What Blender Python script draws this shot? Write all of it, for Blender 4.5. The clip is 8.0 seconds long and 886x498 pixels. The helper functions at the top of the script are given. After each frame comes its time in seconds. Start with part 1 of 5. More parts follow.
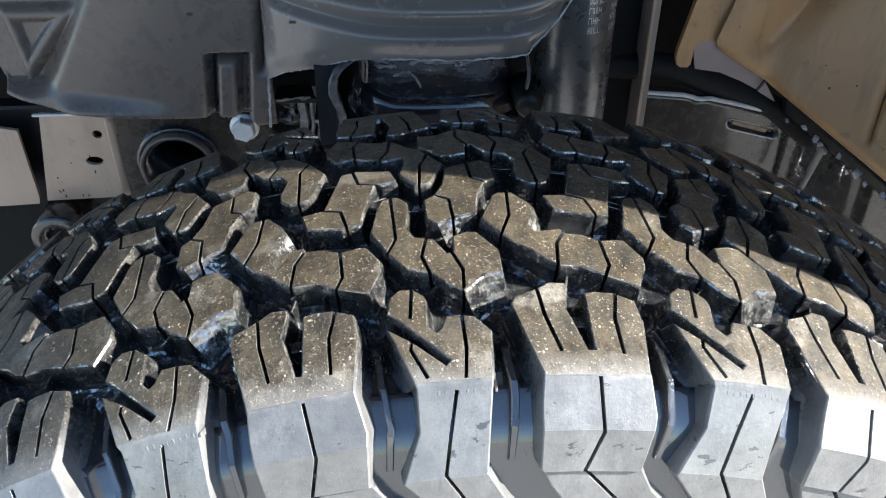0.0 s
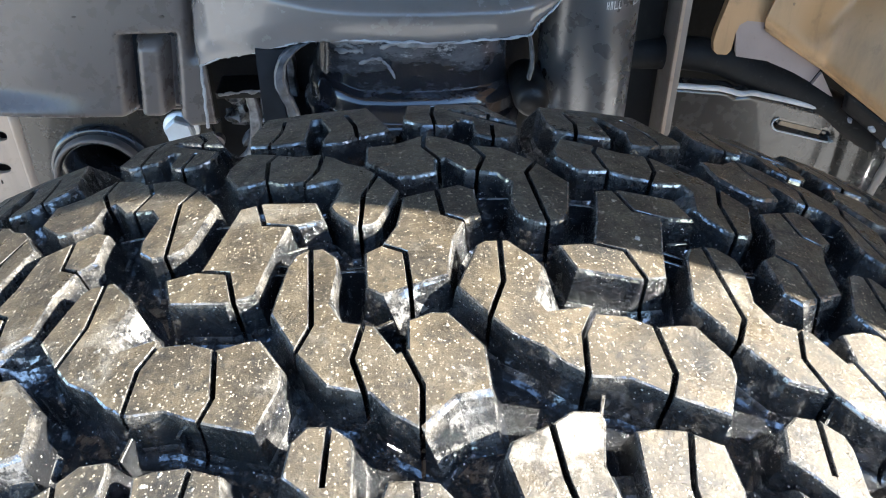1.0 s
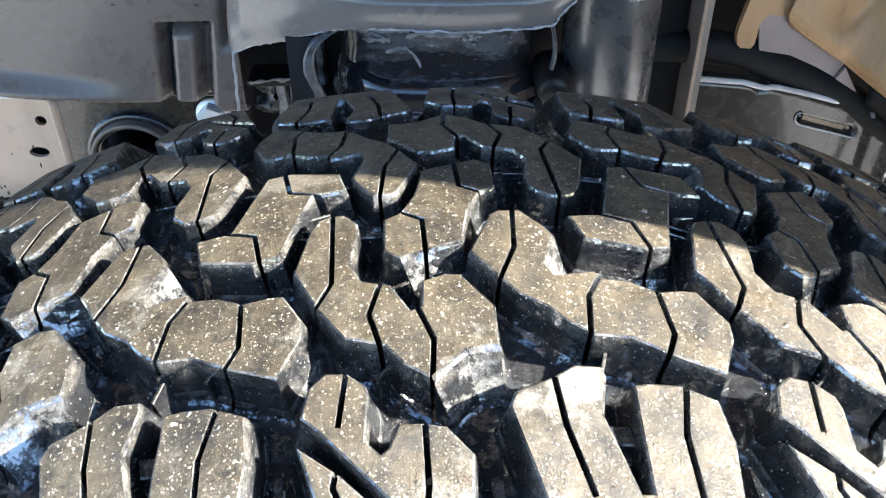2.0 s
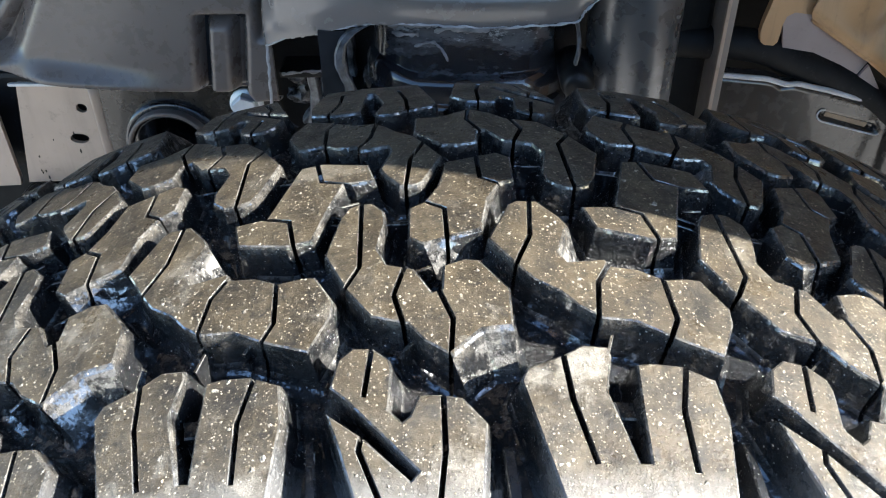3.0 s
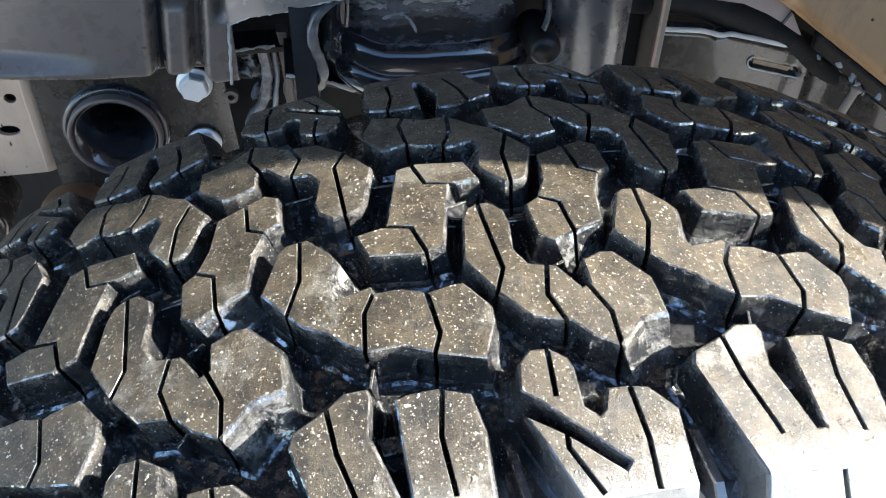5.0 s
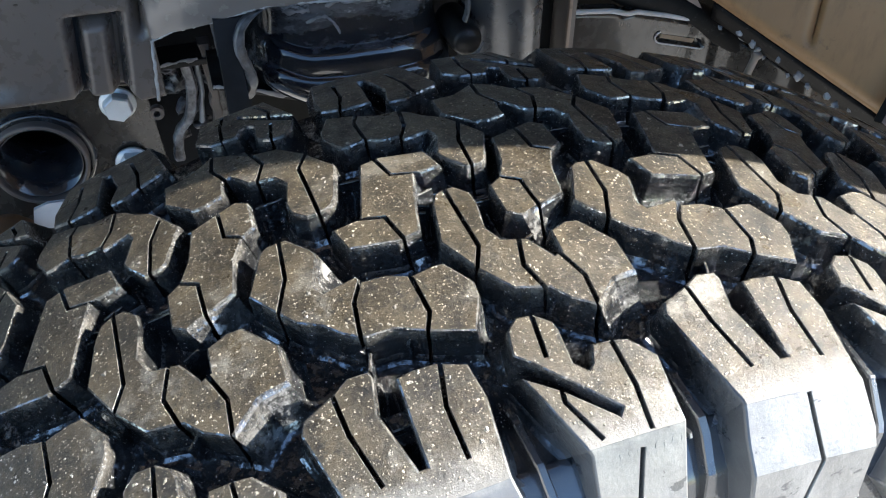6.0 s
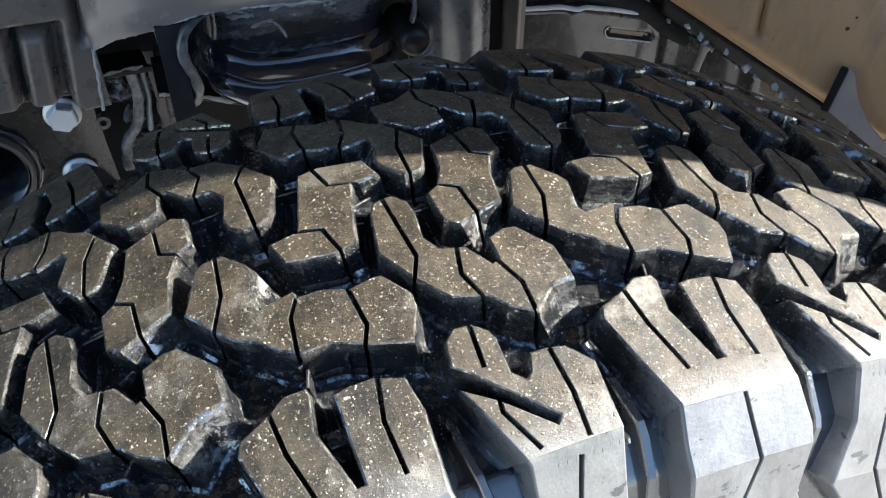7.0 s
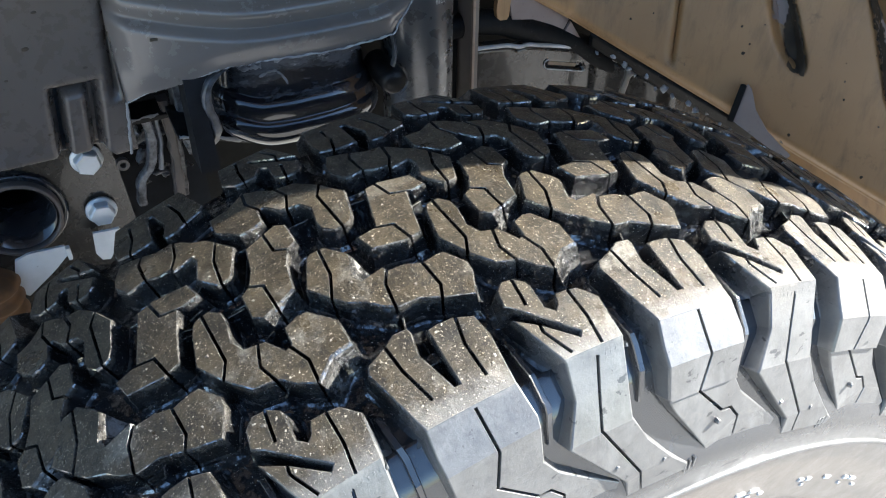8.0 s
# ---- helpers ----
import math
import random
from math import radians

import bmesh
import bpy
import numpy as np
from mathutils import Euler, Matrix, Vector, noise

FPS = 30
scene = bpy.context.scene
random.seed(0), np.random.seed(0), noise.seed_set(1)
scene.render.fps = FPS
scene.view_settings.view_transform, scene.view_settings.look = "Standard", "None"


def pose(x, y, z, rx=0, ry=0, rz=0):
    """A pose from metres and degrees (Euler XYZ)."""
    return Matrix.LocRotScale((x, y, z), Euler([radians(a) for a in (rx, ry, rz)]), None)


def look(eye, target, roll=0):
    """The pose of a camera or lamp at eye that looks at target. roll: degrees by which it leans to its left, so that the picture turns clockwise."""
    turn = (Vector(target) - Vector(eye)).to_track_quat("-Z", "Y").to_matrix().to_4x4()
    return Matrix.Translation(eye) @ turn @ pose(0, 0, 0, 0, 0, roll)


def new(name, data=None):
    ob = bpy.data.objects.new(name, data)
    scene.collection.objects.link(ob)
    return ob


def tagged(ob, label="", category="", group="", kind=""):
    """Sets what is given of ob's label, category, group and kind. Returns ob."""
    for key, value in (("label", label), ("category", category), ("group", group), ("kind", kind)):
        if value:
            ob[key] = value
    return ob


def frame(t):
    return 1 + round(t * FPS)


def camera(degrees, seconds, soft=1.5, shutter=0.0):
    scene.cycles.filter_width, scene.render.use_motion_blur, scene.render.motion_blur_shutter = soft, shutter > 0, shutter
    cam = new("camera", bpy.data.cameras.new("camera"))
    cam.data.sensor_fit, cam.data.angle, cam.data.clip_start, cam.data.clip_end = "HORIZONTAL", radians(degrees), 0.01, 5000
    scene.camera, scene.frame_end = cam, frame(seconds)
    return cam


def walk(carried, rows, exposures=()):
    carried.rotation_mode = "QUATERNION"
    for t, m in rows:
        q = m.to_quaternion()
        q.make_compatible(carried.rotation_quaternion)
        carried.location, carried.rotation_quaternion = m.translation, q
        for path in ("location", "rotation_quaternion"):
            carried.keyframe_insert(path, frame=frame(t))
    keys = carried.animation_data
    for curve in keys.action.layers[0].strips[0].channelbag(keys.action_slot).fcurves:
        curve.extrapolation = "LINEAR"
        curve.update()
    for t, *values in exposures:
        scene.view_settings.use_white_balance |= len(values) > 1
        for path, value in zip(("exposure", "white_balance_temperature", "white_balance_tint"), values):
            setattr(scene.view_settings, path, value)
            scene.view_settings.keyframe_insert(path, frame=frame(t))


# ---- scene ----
cam = camera(55.34, 8.0, soft=1.05)
PATH = [
    (0.0, -0.0308, 0.0010, 1.0333, -3.37, -35.46, -0.00),
    (0.5, -0.0222, 0.0995, 0.9766, -4.07, -35.58, 0.09),
    (1.0, -0.0111, 0.1285, 0.9702, -3.43, -35.66, 0.09),
    (1.5, -0.0089, 0.1235, 0.9699, -2.42, -35.68, -0.02),
    (3.0, -0.0071, 0.0992, 0.9793, 1.00, -36.36, -0.53),
    (3.5, -0.0141, 0.1068, 0.9870, 1.29, -38.16, -0.46),
    (4.0, -0.0288, 0.1096, 0.9793, -0.04, -38.29, 0.32),
    (4.5, -0.0583, 0.1093, 0.9876, -4.75, -39.36, 1.38),
    (6.0, -0.1029, 0.0991, 1.0009, -17.44, -39.94, 0.25),
    (6.5, -0.0992, 0.0942, 1.0015, -18.03, -40.10, -0.26),
    (7.0, -0.0924, 0.1002, 1.0033, -20.17, -40.29, 0.10),
    (7.5, -0.1135, 0.0828, 1.0168, -22.45, -39.62, -0.49),
    (8.0, -0.1714, 0.0315, 1.0580, -26.72, -38.36, 0.34),
]
STOPS = [(0.0, 2.47), (0.5, 3.05), (1.0, 3.57), (1.5, 3.75), (3.0, 2.9), (3.5, 2.95), (4.0, 3.2), (4.5, 3.2), (6.0, 2.75), (6.5, 2.6), (7.0, 2.6), (7.5, 2.55), (8.0, 2.6)]
LIGHT = [(t, stops + 0.12, 6080, 9) for t, stops in STOPS]
walk(cam, [(t, pose(x, y, z, 90 + pitch, 0, yaw) @ pose(0, 0, 0, 0, 0, roll)) for t, x, y, z, yaw, pitch, roll in PATH], LIGHT)
from mathutils.geometry import delaunay_2d_cdt

# ---- daylight ----
SUN = Vector((0.885, -0.16, 0.44)).normalized()
world = bpy.data.worlds.new("sky")
scene.world = world
world.use_nodes = True
wn = world.node_tree.nodes
sky = wn.new("ShaderNodeTexSky")
sky.sky_type = "NISHITA"
sky.sun_disc = False
sky.dust_density, sky.ozone_density = 0.4, 2.5
sky.sun_elevation = math.asin(SUN.z)
sky.sun_rotation = math.atan2(SUN.x, SUN.y)
wn["Background"].inputs["Strength"].default_value = 0.066
world.node_tree.links.new(sky.outputs["Color"], wn["Background"].inputs["Color"])
sun_data = bpy.data.lights.new("sun", "SUN")
sun_data.energy, sun_data.angle, sun_data.color = 4.7, radians(0.5), (1.0, 0.94, 0.84)
sun = new("sun", sun_data)
sun.matrix_world = look(SUN * 5, (0, 0, 0))


# ---- materials ----
def material(name, rough=0.5, metal=0.0, spec=0.5, coat=0.0):
    m = bpy.data.materials.new(name)
    m.use_nodes = True
    b = m.node_tree.nodes["Principled BSDF"]
    b.inputs["Roughness"].default_value = rough
    b.inputs["Metallic"].default_value = metal
    b.inputs["Specular IOR Level"].default_value = spec
    b.inputs["Coat Weight"].default_value = coat
    return m, m.node_tree.nodes, m.node_tree.links, b


def position(n):
    return n.new("ShaderNodeNewGeometry").outputs["Position"]


def noise_tex(n, l, scale, detail=4.0, rough=0.55, stretch=None):
    t = n.new("ShaderNodeTexNoise")
    t.inputs["Scale"].default_value, t.inputs["Detail"].default_value, t.inputs["Roughness"].default_value = scale, detail, rough
    at = position(n)
    if stretch:
        mp = n.new("ShaderNodeMapping")
        mp.inputs["Scale"].default_value = stretch
        l.new(at, mp.inputs["Vector"])
        at = mp.outputs["Vector"]
    l.new(at, t.inputs["Vector"])
    return t.outputs["Fac"]


def remap(n, l, value, lo, hi, a=0.0, b=1.0):
    r = n.new("ShaderNodeMapRange")
    r.inputs["From Min"].default_value, r.inputs["From Max"].default_value = lo, hi
    r.inputs["To Min"].default_value, r.inputs["To Max"].default_value = a, b
    l.new(value, r.inputs["Value"])
    return r.outputs["Result"]


def math_node(n, l, op, a, b):
    m = n.new("ShaderNodeMath")
    m.operation = op
    for k, v in enumerate((a, b)):
        if isinstance(v, (int, float)):
            m.inputs[k].default_value = v
        else:
            l.new(v, m.inputs[k])
    return m.outputs[0]


def blend(n, l, fac, a, b):
    m = n.new("ShaderNodeMix")
    m.data_type = "RGBA"
    if isinstance(fac, (int, float)):
        m.inputs["Factor"].default_value = fac
    else:
        l.new(fac, m.inputs["Factor"])
    for key, v in (("A", a), ("B", b)):
        s = [i for i in m.inputs if i.name == key and i.type == "RGBA"][0]
        if isinstance(v, tuple):
            s.default_value = (*v, 1)
        else:
            l.new(v, s)
    return [o for o in m.outputs if o.type == "RGBA"][0]


def bump(n, l, b, height, strength, distance):
    k = n.new("ShaderNodeBump")
    k.inputs["Strength"].default_value, k.inputs["Distance"].default_value = strength, distance
    l.new(height, k.inputs["Height"])
    l.new(k.outputs["Normal"], b.inputs["Normal"])


def specks(n, l, scale, size, keep, jitter=1.0):
    """Small specks for dirt, dust and painted glints: 1 inside a grain. keep: the share of cells that hold one."""
    v = n.new("ShaderNodeTexVoronoi")
    v.inputs["Scale"].default_value, v.inputs["Randomness"].default_value = scale, jitter
    warp = n.new("ShaderNodeTexNoise")
    warp.inputs["Scale"].default_value, warp.inputs["Detail"].default_value = scale * 2.2, 2
    l.new(position(n), warp.inputs["Vector"])
    shift = n.new("ShaderNodeVectorMath")
    shift.operation = "MULTIPLY_ADD"
    l.new(warp.outputs["Color"], shift.inputs[0])
    shift.inputs[1].default_value = (0.85 / scale,) * 3
    l.new(position(n), shift.inputs[2])
    l.new(shift.outputs[0], v.inputs["Vector"])
    sep = n.new("ShaderNodeSeparateColor")
    l.new(v.outputs["Color"], sep.inputs["Color"])
    size_by_cell = remap(n, l, math_node(n, l, "POWER", sep.outputs["Green"], 1.8), 0, 1, size * 0.35, size)
    here = math_node(n, l, "LESS_THAN", sep.outputs["Red"], keep)
    rise = math_node(n, l, "MULTIPLY", math_node(n, l, "MAXIMUM", math_node(n, l, "SUBTRACT", size_by_cell, v.outputs["Distance"]), 0.0), here)
    weight = remap(n, l, math_node(n, l, "POWER", sep.outputs["Blue"], 1.9), 0, 1, 0.18, 1.0)
    grain = math_node(n, l, "MULTIPLY", math_node(n, l, "GREATER_THAN", rise, 0.0), weight)
    return grain, math_node(n, l, "MULTIPLY", rise, 1.0 / scale)



def rubber(name, floor=False):
    """Dusty black tyre rubber: brown film, grains and painted glints on the running faces, pale dust on the flanks and
    in the outer grooves.
    """
    m, n, l, b = material(name, 0.42, 0.0, 0.62)
    g = n.new("ShaderNodeNewGeometry")
    where = n.new("ShaderNodeVectorMath")
    where.operation = "SUBTRACT"
    where.inputs[1].default_value = (0, CENTRE, R)
    l.new(g.outputs["Position"], where.inputs[0])
    flat = n.new("ShaderNodeVectorMath")
    flat.operation = "MULTIPLY"
    flat.inputs[1].default_value = (1, 0, 1)
    l.new(where.outputs[0], flat.inputs[0])
    radial = n.new("ShaderNodeVectorMath")
    radial.operation = "NORMALIZE"
    l.new(flat.outputs[0], radial.inputs[0])
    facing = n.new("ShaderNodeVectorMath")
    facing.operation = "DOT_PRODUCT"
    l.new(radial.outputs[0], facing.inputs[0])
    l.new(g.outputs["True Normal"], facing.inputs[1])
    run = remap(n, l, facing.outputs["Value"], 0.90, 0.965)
    across = n.new("ShaderNodeSeparateXYZ")
    l.new(where.outputs[0], across.inputs["Vector"])
    outer = remap(n, l, across.outputs["Y"], -0.086, -0.106)
    away = n.new("ShaderNodeVectorMath")
    away.operation = "LENGTH"
    l.new(flat.outputs[0], away.inputs[0])
    bulge = math_node(n, l, "MULTIPLY", math_node(n, l, "MULTIPLY", across.outputs["Y"], across.outputs["Y"]), 1.234)
    height = math_node(n, l, "ADD", away.outputs["Value"], bulge)
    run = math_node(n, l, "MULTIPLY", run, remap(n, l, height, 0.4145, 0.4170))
    side = outer
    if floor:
        # the groove floors take little of the pale tone above the skirt
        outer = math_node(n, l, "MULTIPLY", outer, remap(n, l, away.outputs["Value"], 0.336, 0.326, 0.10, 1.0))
    film = remap(n, l, noise_tex(n, l, 46, 9, 0.78), 0.36, 0.66)
    fine = noise_tex(n, l, 900, 5, 0.75)
    grit = noise_tex(n, l, 260, 7, 0.8)
    colour = blend(n, l, math_node(n, l, "MULTIPLY", film, 0.85), (0.0075, 0.0073, 0.0070), (0.078, 0.060, 0.037))
    smear = remap(n, l, noise_tex(n, l, 95, 8, 0.7, (1.0, 0.35, 1.0)), 0.46, 0.66)
    colour = blend(n, l, math_node(n, l, "MULTIPLY", smear, 0.40), colour, (0.140, 0.110, 0.068))
    colour = blend(n, l, math_node(n, l, "MULTIPLY", remap(n, l, grit, 0.52, 0.70), 0.30), colour, (0.17, 0.142, 0.10))
    colour = blend(n, l, math_node(n, l, "MULTIPLY", remap(n, l, fine, 0.54, 0.66), 0.30), colour, (0.155, 0.130, 0.09))
    colour = blend(n, l, math_node(n, l, "MULTIPLY", remap(n, l, noise_tex(n, l, 240, 5, 0.7), 0.54, 0.66), 0.75), colour, (0.011, 0.0108, 0.0102))
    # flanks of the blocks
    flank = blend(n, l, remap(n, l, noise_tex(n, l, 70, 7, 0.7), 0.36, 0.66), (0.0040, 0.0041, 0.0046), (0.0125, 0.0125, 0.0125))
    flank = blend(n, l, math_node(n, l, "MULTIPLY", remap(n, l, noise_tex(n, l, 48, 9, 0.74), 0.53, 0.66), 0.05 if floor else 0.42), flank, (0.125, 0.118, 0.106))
    pale = blend(n, l, remap(n, l, noise_tex(n, l, 55, 6, 0.65), 0.3, 0.62), (0.082, 0.080, 0.078), (0.128, 0.126, 0.122))
    pale = blend(n, l, math_node(n, l, "MULTIPLY", remap(n, l, noise_tex(n, l, 150, 9, 0.8, (1.0, 0.7, 1.8)), 0.50, 0.66), 0.55), pale, (0.062, 0.063, 0.066))
    pale = blend(n, l, math_node(n, l, "MULTIPLY", remap(n, l, noise_tex(n, l, 26, 8, 0.75, (1.6, 1.0, 0.5)), 0.52, 0.66), 0.5), pale, (0.215, 0.214, 0.208))
    scar = remap(n, l, noise_tex(n, l, 95, 5, 0.6, (1.0, 0.6, 2.4)), 0.655, 0.665)
    pale = blend(n, l, scar, pale, (0.035, 0.035, 0.037))
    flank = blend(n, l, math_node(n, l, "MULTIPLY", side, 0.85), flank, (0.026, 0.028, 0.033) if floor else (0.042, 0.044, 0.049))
    flank = blend(n, l, outer, flank, pale)
    # scuffed shoulder edge
    edge = remap(n, l, across.outputs["Y"], -0.062, -0.105)
    scuff = math_node(n, l, "MULTIPLY", edge, remap(n, l, noise_tex(n, l, 110, 9, 0.78, (0.7, 1.5, 1)), 0.46, 0.66))
    colour = blend(n, l, math_node(n, l, "MULTIPLY", scuff, 0.30), colour, (0.20, 0.185, 0.16))
    # the last few millimetres before the edge are rubbed pale
    rubbed = math_node(n, l, "ADD", remap(n, l, across.outputs["Y"], -0.088, -0.106, 0.0, 0.62), math_node(n, l, "MULTIPLY", noise_tex(n, l, 130, 9, 0.8, (1.0, 0.5, 1.0)), 0.8))
    colour = blend(n, l, math_node(n, l, "MULTIPLY", remap(n, l, rubbed, 0.66, 0.98), 0.85), colour, (0.175, 0.166, 0.150))
    rub = math_node(n, l, "MULTIPLY", remap(n, l, noise_tex(n, l, 34, 10, 0.76), 0.55, 0.68), remap(n, l, across.outputs["Y"], 0.0, -0.075, 0.35, 0.72))
    colour = blend(n, l, rub, colour, (0.30, 0.275, 0.23))
    scratch = remap(n, l, noise_tex(n, l, 30, 6, 0.8, (0.25, 14.0, 1.0)), 0.66, 0.69)
    colour = blend(n, l, math_node(n, l, "MULTIPLY", scratch, 0.4), colour, (0.28, 0.26, 0.22))
    scored = remap(n, l, noise_tex(n, l, 34, 7, 0.82, (9.0, 1.1, 0.5)), 0.655, 0.69)
    colour = blend(n, l, math_node(n, l, "MULTIPLY", scored, 0.4), colour, (0.27, 0.245, 0.20))
    patch = remap(n, l, noise_tex(n, l, 70, 6, 0.7), 0.40, 0.58, 0.35, 1.0)
    # pale grains of dust that also carry the glints in their colour
    small, small_rise = specks(n, l, 1650, 0.52, 0.31)
    middle, middle_rise = specks(n, l, 800, 0.46, 0.16)
    large, large_rise = specks(n, l, 400, 0.38, 0.10)
    grains = math_node(n, l, "MAXIMUM", middle, small)
    dust = math_node(n, l, "MULTIPLY", grains, patch)
    tint = blend(n, l, noise_tex(n, l, 700, 1, 0.5), (0.74, 0.58, 0.33), (0.84, 0.80, 0.72))
    colour = blend(n, l, dust, colour, tint)
    colour = blend(n, l, math_node(n, l, "MULTIPLY", large, patch), colour, (0.66, 0.61, 0.52))
    flank = blend(n, l, math_node(n, l, "MULTIPLY", specks(n, l, 1500, 0.40, 0.12)[0], remap(n, l, side, 0.0, 0.5, 0.8, 0.0)), flank, (0.5, 0.48, 0.44))
    # dusty rub on the upper few millimetres of the walls
    lip = math_node(n, l, "MULTIPLY", remap(n, l, height, 0.4158, 0.4184), remap(n, l, side, 0.0, 0.4, 1.0, 0.0))
    lip = math_node(n, l, "MULTIPLY", lip, remap(n, l, noise_tex(n, l, 85, 8, 0.75), 0.44, 0.60))
    flank = blend(n, l, math_node(n, l, "MULTIPLY", lip, 0.40), flank, (0.15, 0.135, 0.112))
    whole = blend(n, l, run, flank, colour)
    # pale crust on the sloping faces and thin wear on the edges
    slope = math_node(n, l, "MULTIPLY", remap(n, l, facing.outputs["Value"], 0.32, 0.48), remap(n, l, facing.outputs["Value"], 0.93, 0.86))
    inner = remap(n, l, across.outputs["Y"], -0.098, -0.086)
    crust = math_node(n, l, "MULTIPLY", math_node(n, l, "MULTIPLY", slope, inner), remap(n, l, noise_tex(n, l, 105, 9, 0.72), 0.46, 0.54))
    crust = math_node(n, l, "MULTIPLY", crust, math_node(n, l, "MULTIPLY", remap(n, l, height, 0.4186, 0.4170, 0.12, 1.0), remap(n, l, height, 0.4085, 0.4115)))
    whole = blend(n, l, math_node(n, l, "MULTIPLY", crust, 0.6), whole, (0.30, 0.285, 0.26))
    # pale rim along the upper edges of the blocks: wear plus painted edge light
    rim = math_node(n, l, "MULTIPLY", math_node(n, l, "MULTIPLY", remap(n, l, facing.outputs["Value"], 0.30, 0.45), remap(n, l, facing.outputs["Value"], 0.96, 0.90)), remap(n, l, height, 0.4186, 0.4192))
    rim = math_node(n, l, "MULTIPLY", rim, remap(n, l, noise_tex(n, l, 110, 8, 0.75), 0.46, 0.66, 0.0, 0.60))
    whole = blend(n, l, rim, whole, (0.22, 0.207, 0.182))
    # brown film below the moulded ring
    low = math_node(n, l, "MULTIPLY", remap(n, l, away.outputs["Value"], 0.322, 0.316), remap(n, l, across.outputs["Y"], -0.09, -0.11))
    brown = blend(n, l, remap(n, l, noise_tex(n, l, 40, 6, 0.6), 0.3, 0.7), (0.115, 0.092, 0.075), (0.155, 0.128, 0.106))
    whole = blend(n, l, low, whole, brown)
    l.new(whole, b.inputs["Base Color"])
    # dry on top, glossier flanks
    worn = remap(n, l, noise_tex(n, l, 60, 7, 0.68), 0.35, 0.65, 0.24, 0.56)
    wet = remap(n, l, noise_tex(n, l, 90, 5, 0.65), 0.3, 0.7, 0.10, 0.30)
    wet = math_node(n, l, "ADD", wet, math_node(n, l, "MULTIPLY", outer, 0.17))
    mixed = n.new("ShaderNodeMix")
    l.new(run, mixed.inputs["Factor"])
    l.new(wet, mixed.inputs["A"])
    l.new(worn, mixed.inputs["B"])
    l.new(mixed.outputs["Result"], b.inputs["Roughness"])
    gloss = math_node(n, l, "ADD", 0.26, math_node(n, l, "MAXIMUM", math_node(n, l, "MULTIPLY", run, 0.08), math_node(n, l, "MULTIPLY", outer, 0.30)))
    l.new(gloss, b.inputs["Specular IOR Level"])
    damp = remap(n, l, noise_tex(n, l, 260, 7, 0.78), 0.50, 0.56, 0.03, 1.0)
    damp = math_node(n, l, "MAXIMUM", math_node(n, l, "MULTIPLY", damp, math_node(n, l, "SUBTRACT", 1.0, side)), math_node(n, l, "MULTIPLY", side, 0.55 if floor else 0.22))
    shine = math_node(n, l, "MULTIPLY", damp, math_node(n, l, "SUBTRACT", 1.0, run))
    shine = math_node(n, l, "MAXIMUM", shine, math_node(n, l, "MULTIPLY", math_node(n, l, "MULTIPLY", math_node(n, l, "MAXIMUM", grains, large), run), 0.6))
    l.new(shine, b.inputs["Coat Weight"])
    b.inputs["Coat Roughness"].default_value = 0.10
    b.inputs["Coat IOR"].default_value = 2.4
    relief = math_node(n, l, "ADD", math_node(n, l, "MULTIPLY", fine, 0.5), math_node(n, l, "MULTIPLY", grit, 0.8))
    pits = remap(n, l, noise_tex(n, l, 800, 4, 0.7), 0.45, 0.62, 0.0, 0.7)
    relief = math_node(n, l, "ADD", math_node(n, l, "MULTIPLY", relief, remap(n, l, run, 0.0, 1.0, 0.35, 1.0)), math_node(n, l, "MULTIPLY", pits, remap(n, l, math_node(n, l, "MAXIMUM", run, side), 0.0, 1.0, 1.0, 0.0)))
    bump(n, l, b, relief, 0.6, 0.0011)
    # the grains stand proud
    rise = math_node(n, l, "MAXIMUM", math_node(n, l, "MAXIMUM", small_rise, middle_rise), large_rise)
    proud = n.new("ShaderNodeBump")
    proud.inputs["Strength"].default_value, proud.inputs["Distance"].default_value = 1.0, 1.6
    l.new(math_node(n, l, "MULTIPLY", rise, run), proud.inputs["Height"])
    l.new(b.inputs["Normal"].links[0].from_socket, proud.inputs["Normal"])
    l.new(proud.outputs["Normal"], b.inputs["Normal"])
    return m


def painted(name, colour, other, rough, scale=9, dirt=(0.05, 0.045, 0.04), dirt_amount=0.5, coat=0.0, metal=0.0, spec=0.5, spot=(120, 0.16, 0.06), streak=0.0):
    m, n, l, b = material(name, rough, metal, spec, coat)
    base = blend(n, l, remap(n, l, noise_tex(n, l, scale, 5), 0.35, 0.68), colour, other)
    grime = remap(n, l, noise_tex(n, l, scale * 7, 8, 0.7), 0.58, 0.74)
    base = blend(n, l, math_node(n, l, "MULTIPLY", grime, dirt_amount * 0.5), base, dirt)
    if streak:
        runs = remap(n, l, noise_tex(n, l, 55, 6, 0.65, (1.0, 1.0, 0.10)), 0.50, 0.72)
        base = blend(n, l, math_node(n, l, "MULTIPLY", runs, streak), base, dirt)
    spots = specks(n, l, *spot)[0]
    base = blend(n, l, math_node(n, l, "MULTIPLY", spots, dirt_amount), base, dirt)
    l.new(base, b.inputs["Base Color"])
    fine = noise_tex(n, l, 90, 6, 0.6)
    l.new(remap(n, l, fine, 0.3, 0.7, max(rough - 0.07, 0.05), rough + 0.09), b.inputs["Roughness"])
    bump(n, l, b, fine, 0.06, 0.001)
    return m


